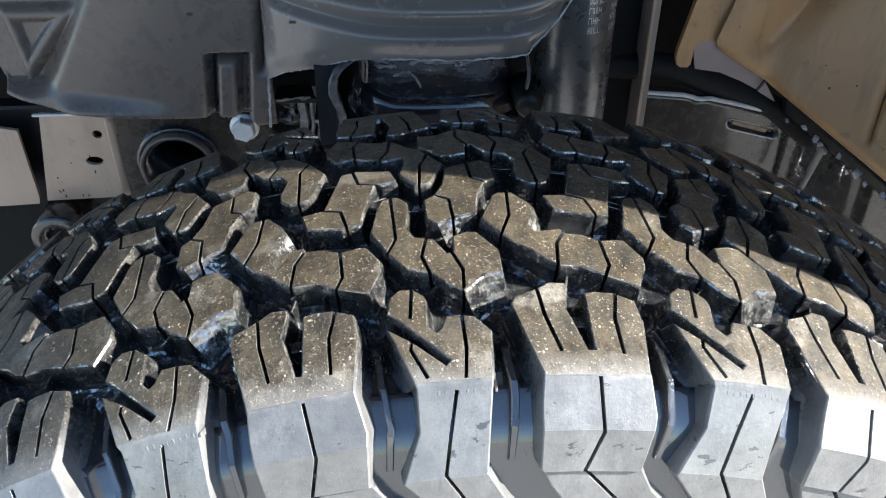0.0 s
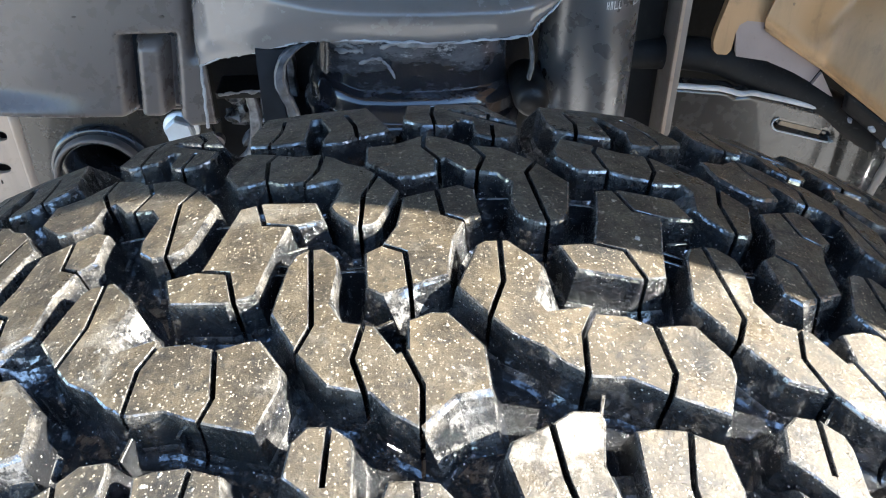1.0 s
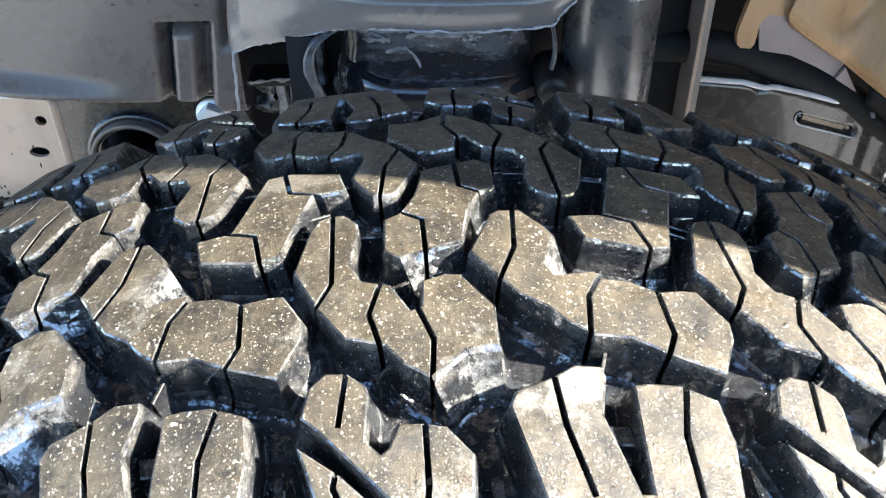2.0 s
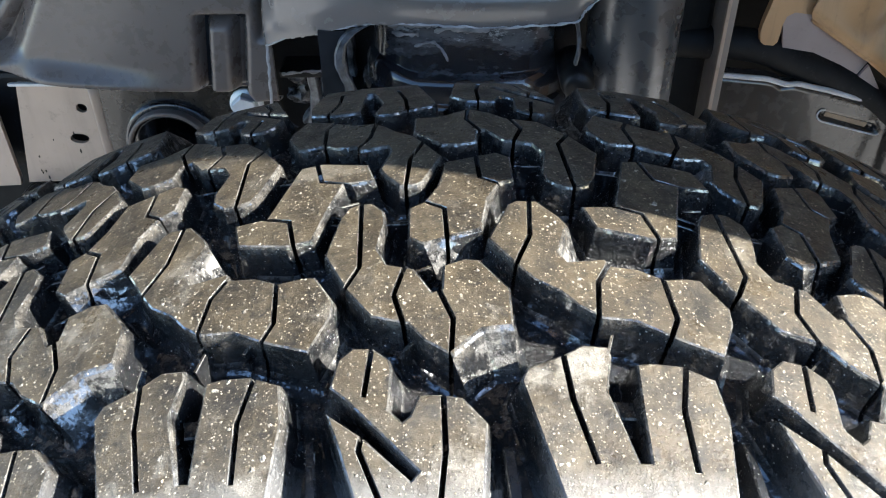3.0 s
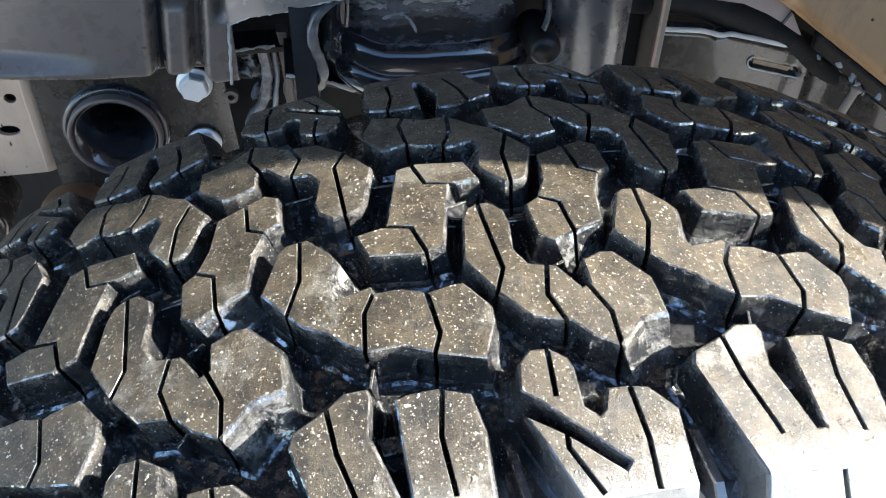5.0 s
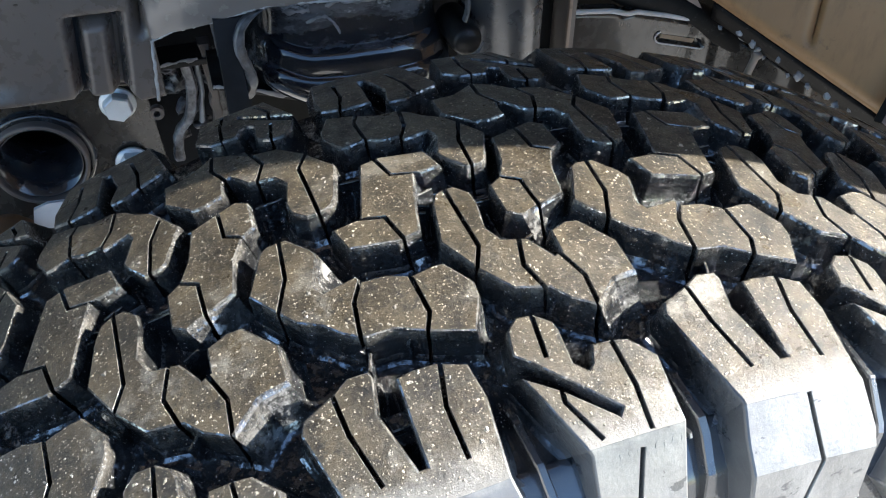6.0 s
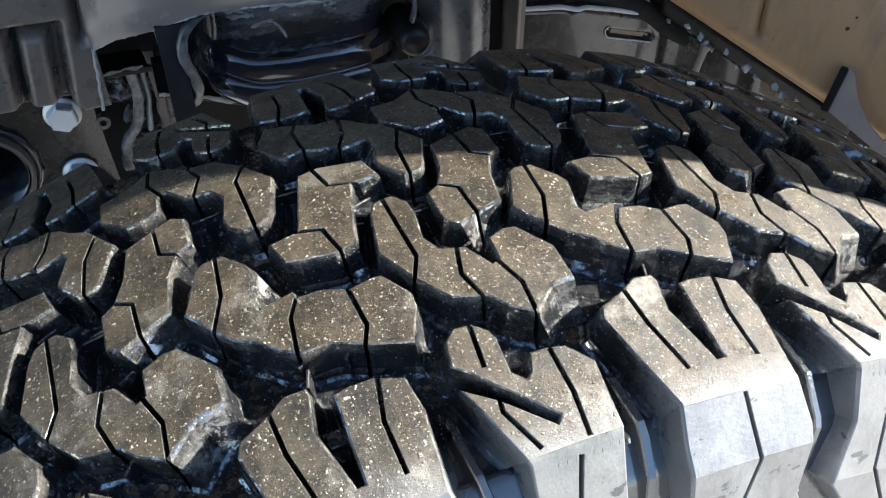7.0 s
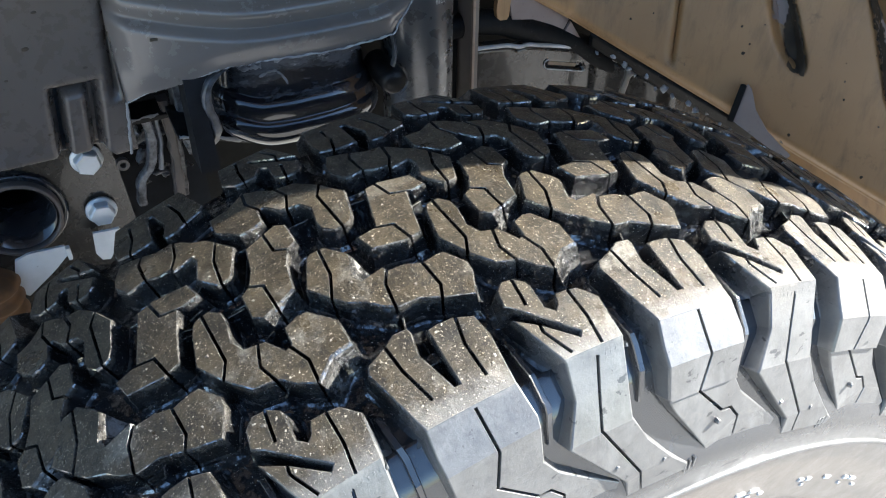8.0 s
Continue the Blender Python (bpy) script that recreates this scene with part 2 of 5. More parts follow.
def smeared(name):
    """Gloss black paint under smeared blue-grey sealer dust, thick towards the upper edge where the sealer was laid."""
    m, n, l, b = material(name, 0.16, 0.0, 0.5, 0.9)
    z = n.new("ShaderNodeSeparateXYZ")
    l.new(position(n), z.inputs["Vector"])
    high = remap(n, l, z.outputs["Z"], 0.744, 0.775, 0.0, 0.19)
    wipe = math_node(n, l, "ADD", noise_tex(n, l, 34, 8, 0.72, (0.6, 1.0, 1.5)), high)
    film = remap(n, l, wipe, 0.52, 0.76)
    clots = remap(n, l, math_node(n, l, "ADD", noise_tex(n, l, 75, 9, 0.78, (0.7, 1.0, 1.6)), high), 0.68, 0.74)
    base = blend(n, l, math_node(n, l, "MULTIPLY", film, 0.75), (0.014, 0.015, 0.018), (0.115, 0.127, 0.147))
    base = blend(n, l, clots, base, (0.30, 0.32, 0.345))
    base = blend(n, l, specks(n, l, 300, 0.3, 0.08)[0], base, (0.02, 0.02, 0.02))
    l.new(base, b.inputs["Base Color"])
    l.new(remap(n, l, film, 0.0, 1.0, 0.12, 0.42), b.inputs["Roughness"])
    bump(n, l, b, math_node(n, l, "ADD", clots, math_node(n, l, "MULTIPLY", film, 0.4)), 0.35, 0.0012)
    return m


R, CENTRE = 0.42, 0.318
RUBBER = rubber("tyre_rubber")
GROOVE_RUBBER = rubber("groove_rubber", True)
BODY_PAINT = painted("primer_brown_paint", (0.092, 0.076, 0.067), (0.104, 0.087, 0.077), 0.28, 6, coat=0.15, dirt_amount=0.05, spec=0.4)
# the inner wing's paint, glossier, and lightened to carry the shelf's highlights
SHELF_PAINT = painted("glossy_lightened_body_paint", (0.118, 0.104, 0.096), (0.150, 0.132, 0.122), 0.22, 6, coat=0.3)
SEAM = painted("seam_sealer", (0.62, 0.63, 0.65), (0.40, 0.40, 0.42), 0.5, 60)
BEIGE = painted("sand_beige_paint", (0.38, 0.285, 0.215), (0.30, 0.222, 0.165), 0.36, 12, dirt_amount=0.9, spot=(90, 0.16, 0.12), streak=0.25)
TAN = painted("tan_paint", (0.385, 0.226, 0.105), (0.305, 0.177, 0.080), 0.45, 7, dirt=(0.055, 0.040, 0.026), dirt_amount=1.0, spot=(60, 0.17, 0.16), streak=0.4)
BLACK_STEEL = painted("black_chassis_paint", (0.007, 0.007, 0.0075), (0.015, 0.0145, 0.014), 0.42, 14, (0.10, 0.105, 0.11), 0.6, 0.0, 0.0, 0.25)
GLOSS_BLACK = painted("gloss_black_paint", (0.014, 0.015, 0.018), (0.024, 0.026, 0.030), 0.14, 18, (0.10, 0.112, 0.13), 0.9, 0.4)
DRUM_BLACK = smeared("smeared_gloss_black_paint")
PLATE_BROWN = painted("brown_black_chassis_paint", (0.022, 0.019, 0.016), (0.034, 0.029, 0.025), 0.24, 14, (0.10, 0.09, 0.08), 0.4, 0.5)
GREY_STEEL = painted("grey_primed_steel", (0.17, 0.16, 0.155), (0.24, 0.23, 0.22), 0.42, 14, (0.04, 0.04, 0.04), 0.7)
DAMPER_GREY = painted("grey_metallic_damper_paint", (0.105, 0.107, 0.112), (0.112, 0.113, 0.118), 0.28, 10, (0.1, 0.1, 0.1), 0.0, 0.2, 0.6, 0.5)
ZINC = painted("zinc_plating", (0.62, 0.66, 0.70), (0.52, 0.56, 0.6), 0.34, 50, (0.2, 0.2, 0.2), 0.3, 0.0, 0.35)
HOSE = painted("black_hose_rubber", (0.006, 0.006, 0.0065), (0.012, 0.012, 0.012), 0.65, 30, (0.12, 0.12, 0.12), 0.5, 0.0, 0.0, 0.2)
RUSTY = painted("rusty_dirty_steel", (0.008, 0.008, 0.009), (0.22, 0.222, 0.235), 0.4, 130, (0.02, 0.018, 0.016), 1.6)
TAB_GREY = painted("dull_grey_primer", (0.25, 0.198, 0.178), (0.31, 0.245, 0.22), 0.75, 20)
MUD = painted("dried_dark_mud", (0.030, 0.023, 0.016), (0.065, 0.048, 0.032), 0.9, 60)
UNDERSEAL = painted("matt_black_underseal", (0.005, 0.005, 0.006), (0.010, 0.010, 0.011), 0.45, 30, (0.16, 0.165, 0.175), 0.5, 0.0, 0.0, 0.2)
CHEEK_GREY = painted("sealer_smeared_black_steel", (0.020, 0.022, 0.026), (0.105, 0.114, 0.128), 0.38, 130, (0.012, 0.012, 0.014), 1.4)
RIM_GREY = painted("dusty_blue_grey_sealer", (0.09, 0.098, 0.112), (0.26, 0.272, 0.295), 0.45, 90, (0.02, 0.02, 0.02), 0.8)
PALE_EDGE = painted("pale_edge_paint", (0.55, 0.54, 0.53), (0.40, 0.39, 0.38), 0.3, 40)
EDGE_GREY = painted("dull_sealer_edge", (0.20, 0.21, 0.225), (0.36, 0.37, 0.385), 0.45, 90, (0.03, 0.03, 0.03), 1.0)
# near-black for dirty plates and for the recess groove's painted shade
DIRT_SHADE_BLACK = painted("black_dirt_and_shade", (0.012, 0.013, 0.015), (0.018, 0.020, 0.024), 0.75, 40, (0.04, 0.04, 0.04), 0.4, spec=0.12)
TUBE_RIM = painted("brown_grey_tube_rim", (0.07, 0.058, 0.052), (0.11, 0.09, 0.08), 0.45, 40)
PLATE_GLOSS = painted("glossy_grey_brown_plate", (0.018, 0.016, 0.014), (0.030, 0.027, 0.024), 0.26, 12, (0.10, 0.095, 0.09), 0.5, 0.4)
BAR_GREY = painted("beige_grey_bar_paint", (0.16, 0.135, 0.115), (0.21, 0.18, 0.155), 0.38, 14, (0.05, 0.045, 0.04), 0.6)
SLOT_TAN = painted("pale_tan_metal", (0.36, 0.25, 0.15), (0.26, 0.18, 0.11), 0.4, 120, (0.08, 0.06, 0.04), 1.0, spot=(500, 0.3, 0.3))
RUST = painted("rust_brown", (0.085, 0.042, 0.016), (0.14, 0.07, 0.026), 0.8, 90, (0.03, 0.02, 0.015), 0.8)
LABEL_INK = painted("pale_print", (0.55, 0.55, 0.55), (0.45, 0.45, 0.45), 0.5, 50)
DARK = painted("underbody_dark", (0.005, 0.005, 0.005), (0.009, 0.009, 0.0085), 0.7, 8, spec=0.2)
GROUND = painted("dry_pale_ground", (0.34, 0.32, 0.29), (0.27, 0.255, 0.23), 0.9, 3, (0.12, 0.1, 0.08), 0.5)


# ---- mesh helpers ----
def mesh_of(bm, mat, smooth=False):
    me = bpy.data.meshes.new("mesh")
    bmesh.ops.recalc_face_normals(bm, faces=bm.faces)
    bm.to_mesh(me)
    bm.free()
    me.materials.append(mat)
    if smooth:
        for p in me.polygons:
            p.use_smooth = True
    return me


def part(name, bm, mat, parent=None, label="", smooth=False):
    ob = new(name, mesh_of(bm, mat, smooth))
    ob.parent = parent
    return tagged(ob, label)


def thing(name, label, category, at=(0, 0, 0), kind="", group=""):
    ob = new(name)
    ob.location = at
    ob.empty_display_size = 0.05
    return tagged(ob, label, category, group, kind)


def sheet(fn, nu, nv, thick=0.0):
    """A grid of fn(u, v), u and v in 0..1, with a second skin behind when thick is given."""
    bm = bmesh.new()
    g = [[bm.verts.new(fn(i / nu, j / nv)) for j in range(nv + 1)] for i in range(nu + 1)]
    for i in range(nu):
        for j in range(nv):
            bm.faces.new((g[i][j], g[i + 1][j], g[i + 1][j + 1], g[i][j + 1]))
    if thick:
        bmesh.ops.recalc_face_normals(bm, faces=bm.faces)
        bmesh.ops.solidify(bm, geom=bm.faces[:], thickness=thick)
    return bm


def lathe(profile, segs=48, axis="z", at=(0, 0, 0), closed=False):
    """Revolves (radius, height) pairs about an axis through at."""
    bm = bmesh.new()
    rings = []
    for k in range(segs):
        a = 2 * math.pi * k / segs
        ring = []
        for r, h in profile:
            c, s = r * math.cos(a), r * math.sin(a)
            p = {"z": (c, s, h), "y": (c, h, s), "x": (h, c, s)}[axis]
            ring.append(bm.verts.new(Vector(p) + Vector(at)))
        rings.append(ring)
    n = len(profile)
    for k in range(segs):
        a, b = rings[k], rings[(k + 1) % segs]
        for j in range(n if closed else n - 1):
            q = (j + 1) % n
            bm.faces.new((a[j], b[j], b[q], a[q]))
    bmesh.ops.remove_doubles(bm, verts=bm.verts, dist=1e-6)
    return bm


def box(size, at=(0, 0, 0), bevel=0.0, m=None):
    bm = bmesh.new()
    bmesh.ops.create_cube(bm, size=1, matrix=(m or Matrix()) @ Matrix.Translation(at) @ Matrix.Diagonal((*size, 1)))
    if bevel:
        bmesh.ops.bevel(bm, geom=bm.edges[:], offset=bevel, segments=2, affect="EDGES", profile=0.6)
    return bm


def plate(outline, depth, bevel=0.0, holes=()):
    """A plate in the x-z plane, its front at y = 0 and its back at y = depth; holes are (x, z, rx, rz)."""
    bm = bmesh.new()
    loops = [list(outline)]
    for hx, hz, rx, rz in holes:
        loops.append([(hx + rx * math.cos(2 * math.pi * k / 24), hz + rz * math.sin(2 * math.pi * k / 24)) for k in range(24)])
    edges, rims = [], []
    for loop in loops:
        vs = [bm.verts.new((x, 0, z)) for x, z in loop]
        es = [bm.edges.new((vs[k], vs[(k + 1) % len(vs)])) for k in range(len(vs))]
        edges += es
    bmesh.ops.triangle_fill(bm, use_beauty=True, use_dissolve=False, edges=edges, normal=(0, -1, 0))
    front = bm.faces[:]
    out = bmesh.ops.extrude_face_region(bm, geom=front, use_keep_orig=True)
    bmesh.ops.translate(bm, verts=[g for g in out["geom"] if isinstance(g, bmesh.types.BMVert)], vec=(0, depth, 0))
    return bm


def tube(points, radius, segs=12, cap=True):
    """A round tube through the points; radius may be one number or one for each point."""
    bm = bmesh.new()
    pts = [Vector(p) for p in points]
    rings, up = [], Vector((0.13, 0.31, 0.94))
    for k, p in enumerate(pts):
        d = (pts[min(k + 1, len(pts) - 1)] - pts[max(k - 1, 0)]).normalized()
        a = d.cross(up).normalized()
        b = d.cross(a)
        r = radius[k] if isinstance(radius, (list, tuple)) else radius
        rings.append([bm.verts.new(p + r * (math.cos(t) * a + math.sin(t) * b)) for t in (2 * math.pi * q / segs for q in range(segs))])
    for r0, r1 in zip(rings, rings[1:]):
        for q in range(segs):
            bm.faces.new((r0[q], r0[(q + 1) % segs], r1[(q + 1) % segs], r1[q]))
    if cap:
        bm.faces.new(rings[0])
        bm.faces.new(rings[-1][::-1])
    return bm


def spline(points, steps=8):
    """Points along a smooth curve through the given ones."""
    pts = [Vector(p) for p in points]
    out = []
    for k in range(len(pts) - 1):
        p0, p1, p2, p3 = pts[max(k - 1, 0)], pts[k], pts[k + 1], pts[min(k + 2, len(pts) - 1)]
        for q in range(steps):
            t = q / steps
            out.append(0.5 * (2 * p1 + (p2 - p0) * t + (2 * p0 - 5 * p1 + 4 * p2 - p3) * t * t + (3 * p1 - p0 - 3 * p2 + p3) * t ** 3))
    return out + [pts[-1]]


def ramp(table, x):
    """Linear reading of a table of (x, value) pairs."""
    if x <= table[0][0]:
        return table[0][1]
    for (x0, v0), (x1, v1) in zip(table, table[1:]):
        if x <= x1:
            return v0 + (v1 - v0) * (x - x0) / (x1 - x0)
    return table[-1][1]


def step(a, b, x):
    t = min(max((x - a) / (b - a), 0.0), 1.0)
    return t * t * (3 - 2 * t)


# ---- the wheel ----
HALF, CREASE, SKIRT = 105.0, 140.0, 172.0
CELLS, PITCH = 24, 15.0
SIDE = [(105.0, 0.4064, 105.0), (124.0, 0.392, 117.8), (140.0, 0.376, 122.5), (172.0, 0.345, 130.0), (200.0, 0.317, 131.0), (240.0, 0.278, 126.0), (290.0, 0.232, 108.0)]


FLAT_SIDE = [SIDE[0], (124.0, 0.3903, 114.4)] + SIDE[2:]


def profile(w, table=SIDE):
    """Radius and side shift, in metres, of the outer surface at w millimetres across, and the normal there."""
    s, a = (1 if w > 0 else -1), abs(w)
    if a <= HALF:
        slope = 2 * 1.234 * a / 1000
        n = Vector((slope, 1)).normalized()
        if a > HALF - 0.01:
            n = (n + Vector((0.747, 0.665))).normalized()
        return R - 1.234 * (a / 1000) ** 2, s * a / 1000, Vector((s * n.x, n.y))
    for k, ((a0, r0, y0), (a1, r1, y1)) in enumerate(zip(table, table[1:])):
        if a <= a1:
            t = (a - a0) / (a1 - a0)
            n = Vector((r0 - r1, (y1 - y0) / 1000)).normalized()
            if a > a1 - 0.01 and k + 2 < len(table):
                r2, y2 = table[k + 2][1:]
                n = (n + Vector((r1 - r2, (y2 - y1) / 1000)).normalized()).normalized()
            return r0 + t * (r1 - r0), s * (y0 + t * (y1 - y0)) / 1000, Vector((s * n.x, n.y))
    return table[-1][1], s * table[-1][2] / 1000, Vector((s, 0))


def on_wheel(x, w, h, table=SIDE):
    """From millimetres along the tread, across it and above it to the wheel's own space (axle at the origin)."""
    r, y, n = profile(w, table)
    r, y = r + n.y * h / 1000, y + n.x * h / 1000
    a = x / 1000 / R
    return Vector((r * math.sin(a), y, r * math.cos(a)))


DEG = R * 1000 * math.pi / 180


def crossing(p, q, a, b):
    d, e = (q[0] - p[0], q[1] - p[1]), (b[0] - a[0], b[1] - a[1])
    k = d[0] * e[1] - d[1] * e[0]
    if abs(k) < 1e-9:
        return None
    s = ((a[0] - p[0]) * e[1] - (a[1] - p[1]) * e[0]) / k
    t = ((a[0] - p[0]) * d[1] - (a[1] - p[1]) * d[0]) / k
    return s if -1e-9 <= s <= 1 + 1e-9 and -1e-9 <= t <= 1 + 1e-9 else None


def longer(p, q, by):
    """q moved on by that much, away from p."""
    d = math.hypot(q[0] - p[0], q[1] - p[1])
    return (q[0] + (q[0] - p[0]) * by / d, q[1] + (q[1] - p[1]) * by / d)


def first_cut(poly, inner, outer):
    """Where the way from inner to outer leaves the outline: edge number and place."""
    best = None
    for k in range(len(poly)):
        s = crossing(inner, outer, poly[k][:2], poly[(k + 1) % len(poly)][:2])
        if s is not None and s > 1e-6 and (best is None or s < best[0]):
            best = (s, k)
    s, k = best
    return k, (inner[0] + s * (outer[0] - inner[0]), inner[1] + s * (outer[1] - inner[1]))


def split(poly, cut):
    """Two outlines from one, along a sipe. A vertex is (x, w, kind of the edge that starts there)."""
    a = longer(cut[1], cut[0], 14)
    b = longer(cut[-2], cut[-1], 14)
    ka, pa = first_cut(poly, cut[1], a)
    kb, pb = first_cut(poly, cut[-2], b)
    mid = list(cut[1:-1])

    def run(k0, k1):
        out, k = [], k0
        while k != k1:
            k = (k + 1) % len(poly)
            out.append(poly[k])
        return out
    first = [(*pb, poly[kb][2])] + run(kb, ka) + [(*pa, "s")] + [(*p, "s") for p in mid]
    second = [(*pa, poly[ka][2])] + run(ka, kb) + [(*pb, "s")] + [(*p, "s") for p in mid[::-1]]
    return [first, second]


def slit(poly, cut):
    """A sipe that ends inside the block."""
    k, p = first_cut(poly, cut[1], longer(cut[1], cut[0], 14))
    inside = [(*q, "s") for q in cut[1:]] + [(*q, "s") for q in cut[-2:0:-1]]
    return poly[:k + 1] + [(*p, "s")] + inside + [(*p, poly[k][2])] + poly[k + 1:]


def offset(poly, by):
    """The outline moved inwards, each edge by its kind's amount."""
    n, out = len(poly), []
    for k in range(n):
        p0, p1, p2 = poly[k - 1], poly[k], poly[(k + 1) % n]
        d0, d1 = Vector((p1[0] - p0[0], p1[1] - p0[1])), Vector((p2[0] - p1[0], p2[1] - p1[1]))
        if d0.length < 1e-6 or d1.length < 1e-6:
            d0 = d0 if d0.length > 1e-6 else d1
            d1 = d1 if d1.length > 1e-6 else d0
        d0.normalize()
        d1.normalize()
        n0, n1 = Vector((-d0.y, d0.x)), Vector((-d1.y, d1.x))
        e0, e1 = by[p0[2]], by[p1[2]]
        c = d0.x * d1.y - d0.y * d1.x
        p = Vector(p1[:2])
        if d0.dot(d1) < -0.97:
            out.append(tuple(p + n0 * e0 + d0 * 0.5 * e0))
            q = p + n1 * e1 + d0 * 0.5 * e1
        elif abs(c) < 0.12:
            q = p + (n0 + n1).normalized() * (e0 + e1) / 2
        else:
            a, b = p + n0 * e0, p + n1 * e1
            t = ((b - a).x * d1.y - (b - a).y * d1.x) / c
            q = a + d0 * t
            if (q - p).length > 3 * max(abs(e0), abs(e1), 0.3):
                q = p + (q - p).normalized() * 3 * max(abs(e0), abs(e1), 0.3)
        out.append((q.x, q.y))
    return out


SIPE = 0.62
RINGS = [(0.0, {"o": 0.80, "s": SIPE + 0.2, "r": 1.0}), (-0.30, {"o": 0.30, "s": SIPE + 0.05, "r": 0.3}), (-1.1, {"o": 0.0, "s": SIPE, "r": -0.4}),
         (-3.0, {"o": -0.25, "s": SIPE, "r": -1.4}), (-7.0, {"o": -0.75, "s": SIPE, "r": -3.7}), (-10.0, {"o": -1.4, "s": SIPE, "r": -5.6}),
         (-11.8, {"o": -2.6, "s": SIPE - 0.1, "r": -7.0}), (-12.9, {"o": -4.6, "s": SIPE - 0.1, "r": -9.0})]


def add_block(bm, pieces, rings=RINGS, low=0.0, shoulder=""):
    """Rubber blocks with slightly flared sides and softened top edges, laid on the wheel. shoulder: a flat or a stepped outer face."""
    flat = bmesh.new()
    for poly in pieces:
        levels = []
        for h, by in rings:
            levels.append([flat.verts.new((x, w, h - low)) for x, w in offset(poly, by)])
        top = [v.co.xy.copy() for v in levels[0]]
        loop = [(k, (k + 1) % len(top)) for k in range(len(top))]
        co, _, tris, origin, _, _ = delaunay_2d_cdt(top, loop, [], 0, 1e-5)
        rim = [(p.x, p.y) for p in top]
        cap = [flat.verts.new((p.x, p.y, -low)) for p in co]
        for tri in tris:
            mid = (co[tri[0]] + co[tri[1]] + co[tri[2]]) / 3
            if inside(rim, mid):
                flat.faces.new([cap[k] for k in tri])
        for a, b in zip(levels, levels[1:]):
            for k in range(len(a)):
                q = (k + 1) % len(a)
                flat.faces.new((a[k], b[k], b[q], a[q]))
    bmesh.ops.remove_doubles(flat, verts=flat.verts, dist=2e-4)
    steps = (-CREASE - 1.0, CREASE + 1.0) if shoulder == "stepped" else ()
    for w in (-CREASE, -124, -HALF, -60, 60, HALF, 124, CREASE, *steps):
        bmesh.ops.bisect_plane(flat, geom=flat.verts[:] + flat.edges[:] + flat.faces[:], plane_co=(0, w, 0), plane_no=(0, 1, 0), dist=1e-4)
    if shoulder == "stepped":
        for v in flat.verts:
            v.co.z -= 1.7 * step(CREASE + 0.1, CREASE + 0.9, abs(v.co.y)) * step(-9.0, -4.0, v.co.z)
    table = FLAT_SIDE if shoulder == "flat" else SIDE
    made = {v: bm.verts.new(on_wheel(*v.co, table)) for v in flat.verts}
    for f in flat.faces:
        try:
            bm.faces.new([made[v] for v in f.verts])
        except ValueError:
            pass
    flat.free()


def outline(points, ramps=()):
    """Degrees and millimetres to an outline that runs counter-clockwise; ramps: numbers of the edges that flare widely."""
    pts = [(a * DEG, w, "r" if k in ramps else "o") for k, (a, w) in enumerate(points)]
    area = sum(p[0] * q[1] - q[0] * p[1] for p, q in zip(pts, pts[1:] + pts[:1]))
    if area < 0:
        kinds = [p[2] for p in pts]
        pts = pts[::-1]
        n = len(pts)
        pts = [(p[0], p[1], kinds[(n - 2 - k) % n]) for k, p in enumerate(pts)]
    return pts


def path(points):
    return [(a * DEG, w) for a, w in points]


def block_pieces(points, cuts=(), slits=(), ramps=()):
    pieces = [outline(points, ramps)]
    for cut in cuts:
        cut = path(cut)
        mid = Vector(cut[len(cut) // 2])
        for k, poly in enumerate(pieces):
            if inside(poly, mid):
                pieces[k:k + 1] = split(poly, cut)
                break
    for cut in slits:
        cut = path(cut)
        for k, poly in enumerate(pieces):
            if inside(poly, cut[-1]):
                pieces[k] = slit(poly, cut)
                break
    return pieces


def inside(poly, p):
    odd = False
    for a, b in zip(poly, poly[1:] + poly[:1]):
        if (a[1] > p[1]) != (b[1] > p[1]) and p[0] < a[0] + (p[1] - a[1]) / (b[1] - a[1]) * (b[0] - a[0]):
            odd = not odd
    return odd


def turned(pieces, about):
    """The same pieces, turned half round: the tread is alike on both sides."""
    c = 2 * about * DEG
    return [[(c - x, -w, kind) for x, w, kind in poly] for poly in pieces]


HOOK = block_pieces(
    [(-6.15, -27.5), (-5.7, -10), (-5.4, -5), (-4.9, -3.2), (-4.35, -3.2), (-3.8, -8), (-3.7, -14), (-3.95, -26), (-3.55, -32.5), (-2.45, -35),
     (-1.75, -44), (-1.42, -43), (-1.37, -34), (-0.5, -31.5), (0.1, -32), (1.25, -43.5), (1.25, -57), (0.1, -58), (-1.1, -66), (-1.5, -64),
     (-2.1, -61), (-2.7, -55.5), (-4.1, -52.5), (-5.15, -42)],
    [[(-4.83, -3.5), (-4.65, -33), (-5.2, -42)], [(-2.85, -34), (-3.25, -45), (-2.85, -55)], [(-1.55, -43), (-1.0, -54), (-1.1, -65)]], ramps=(16, 17))
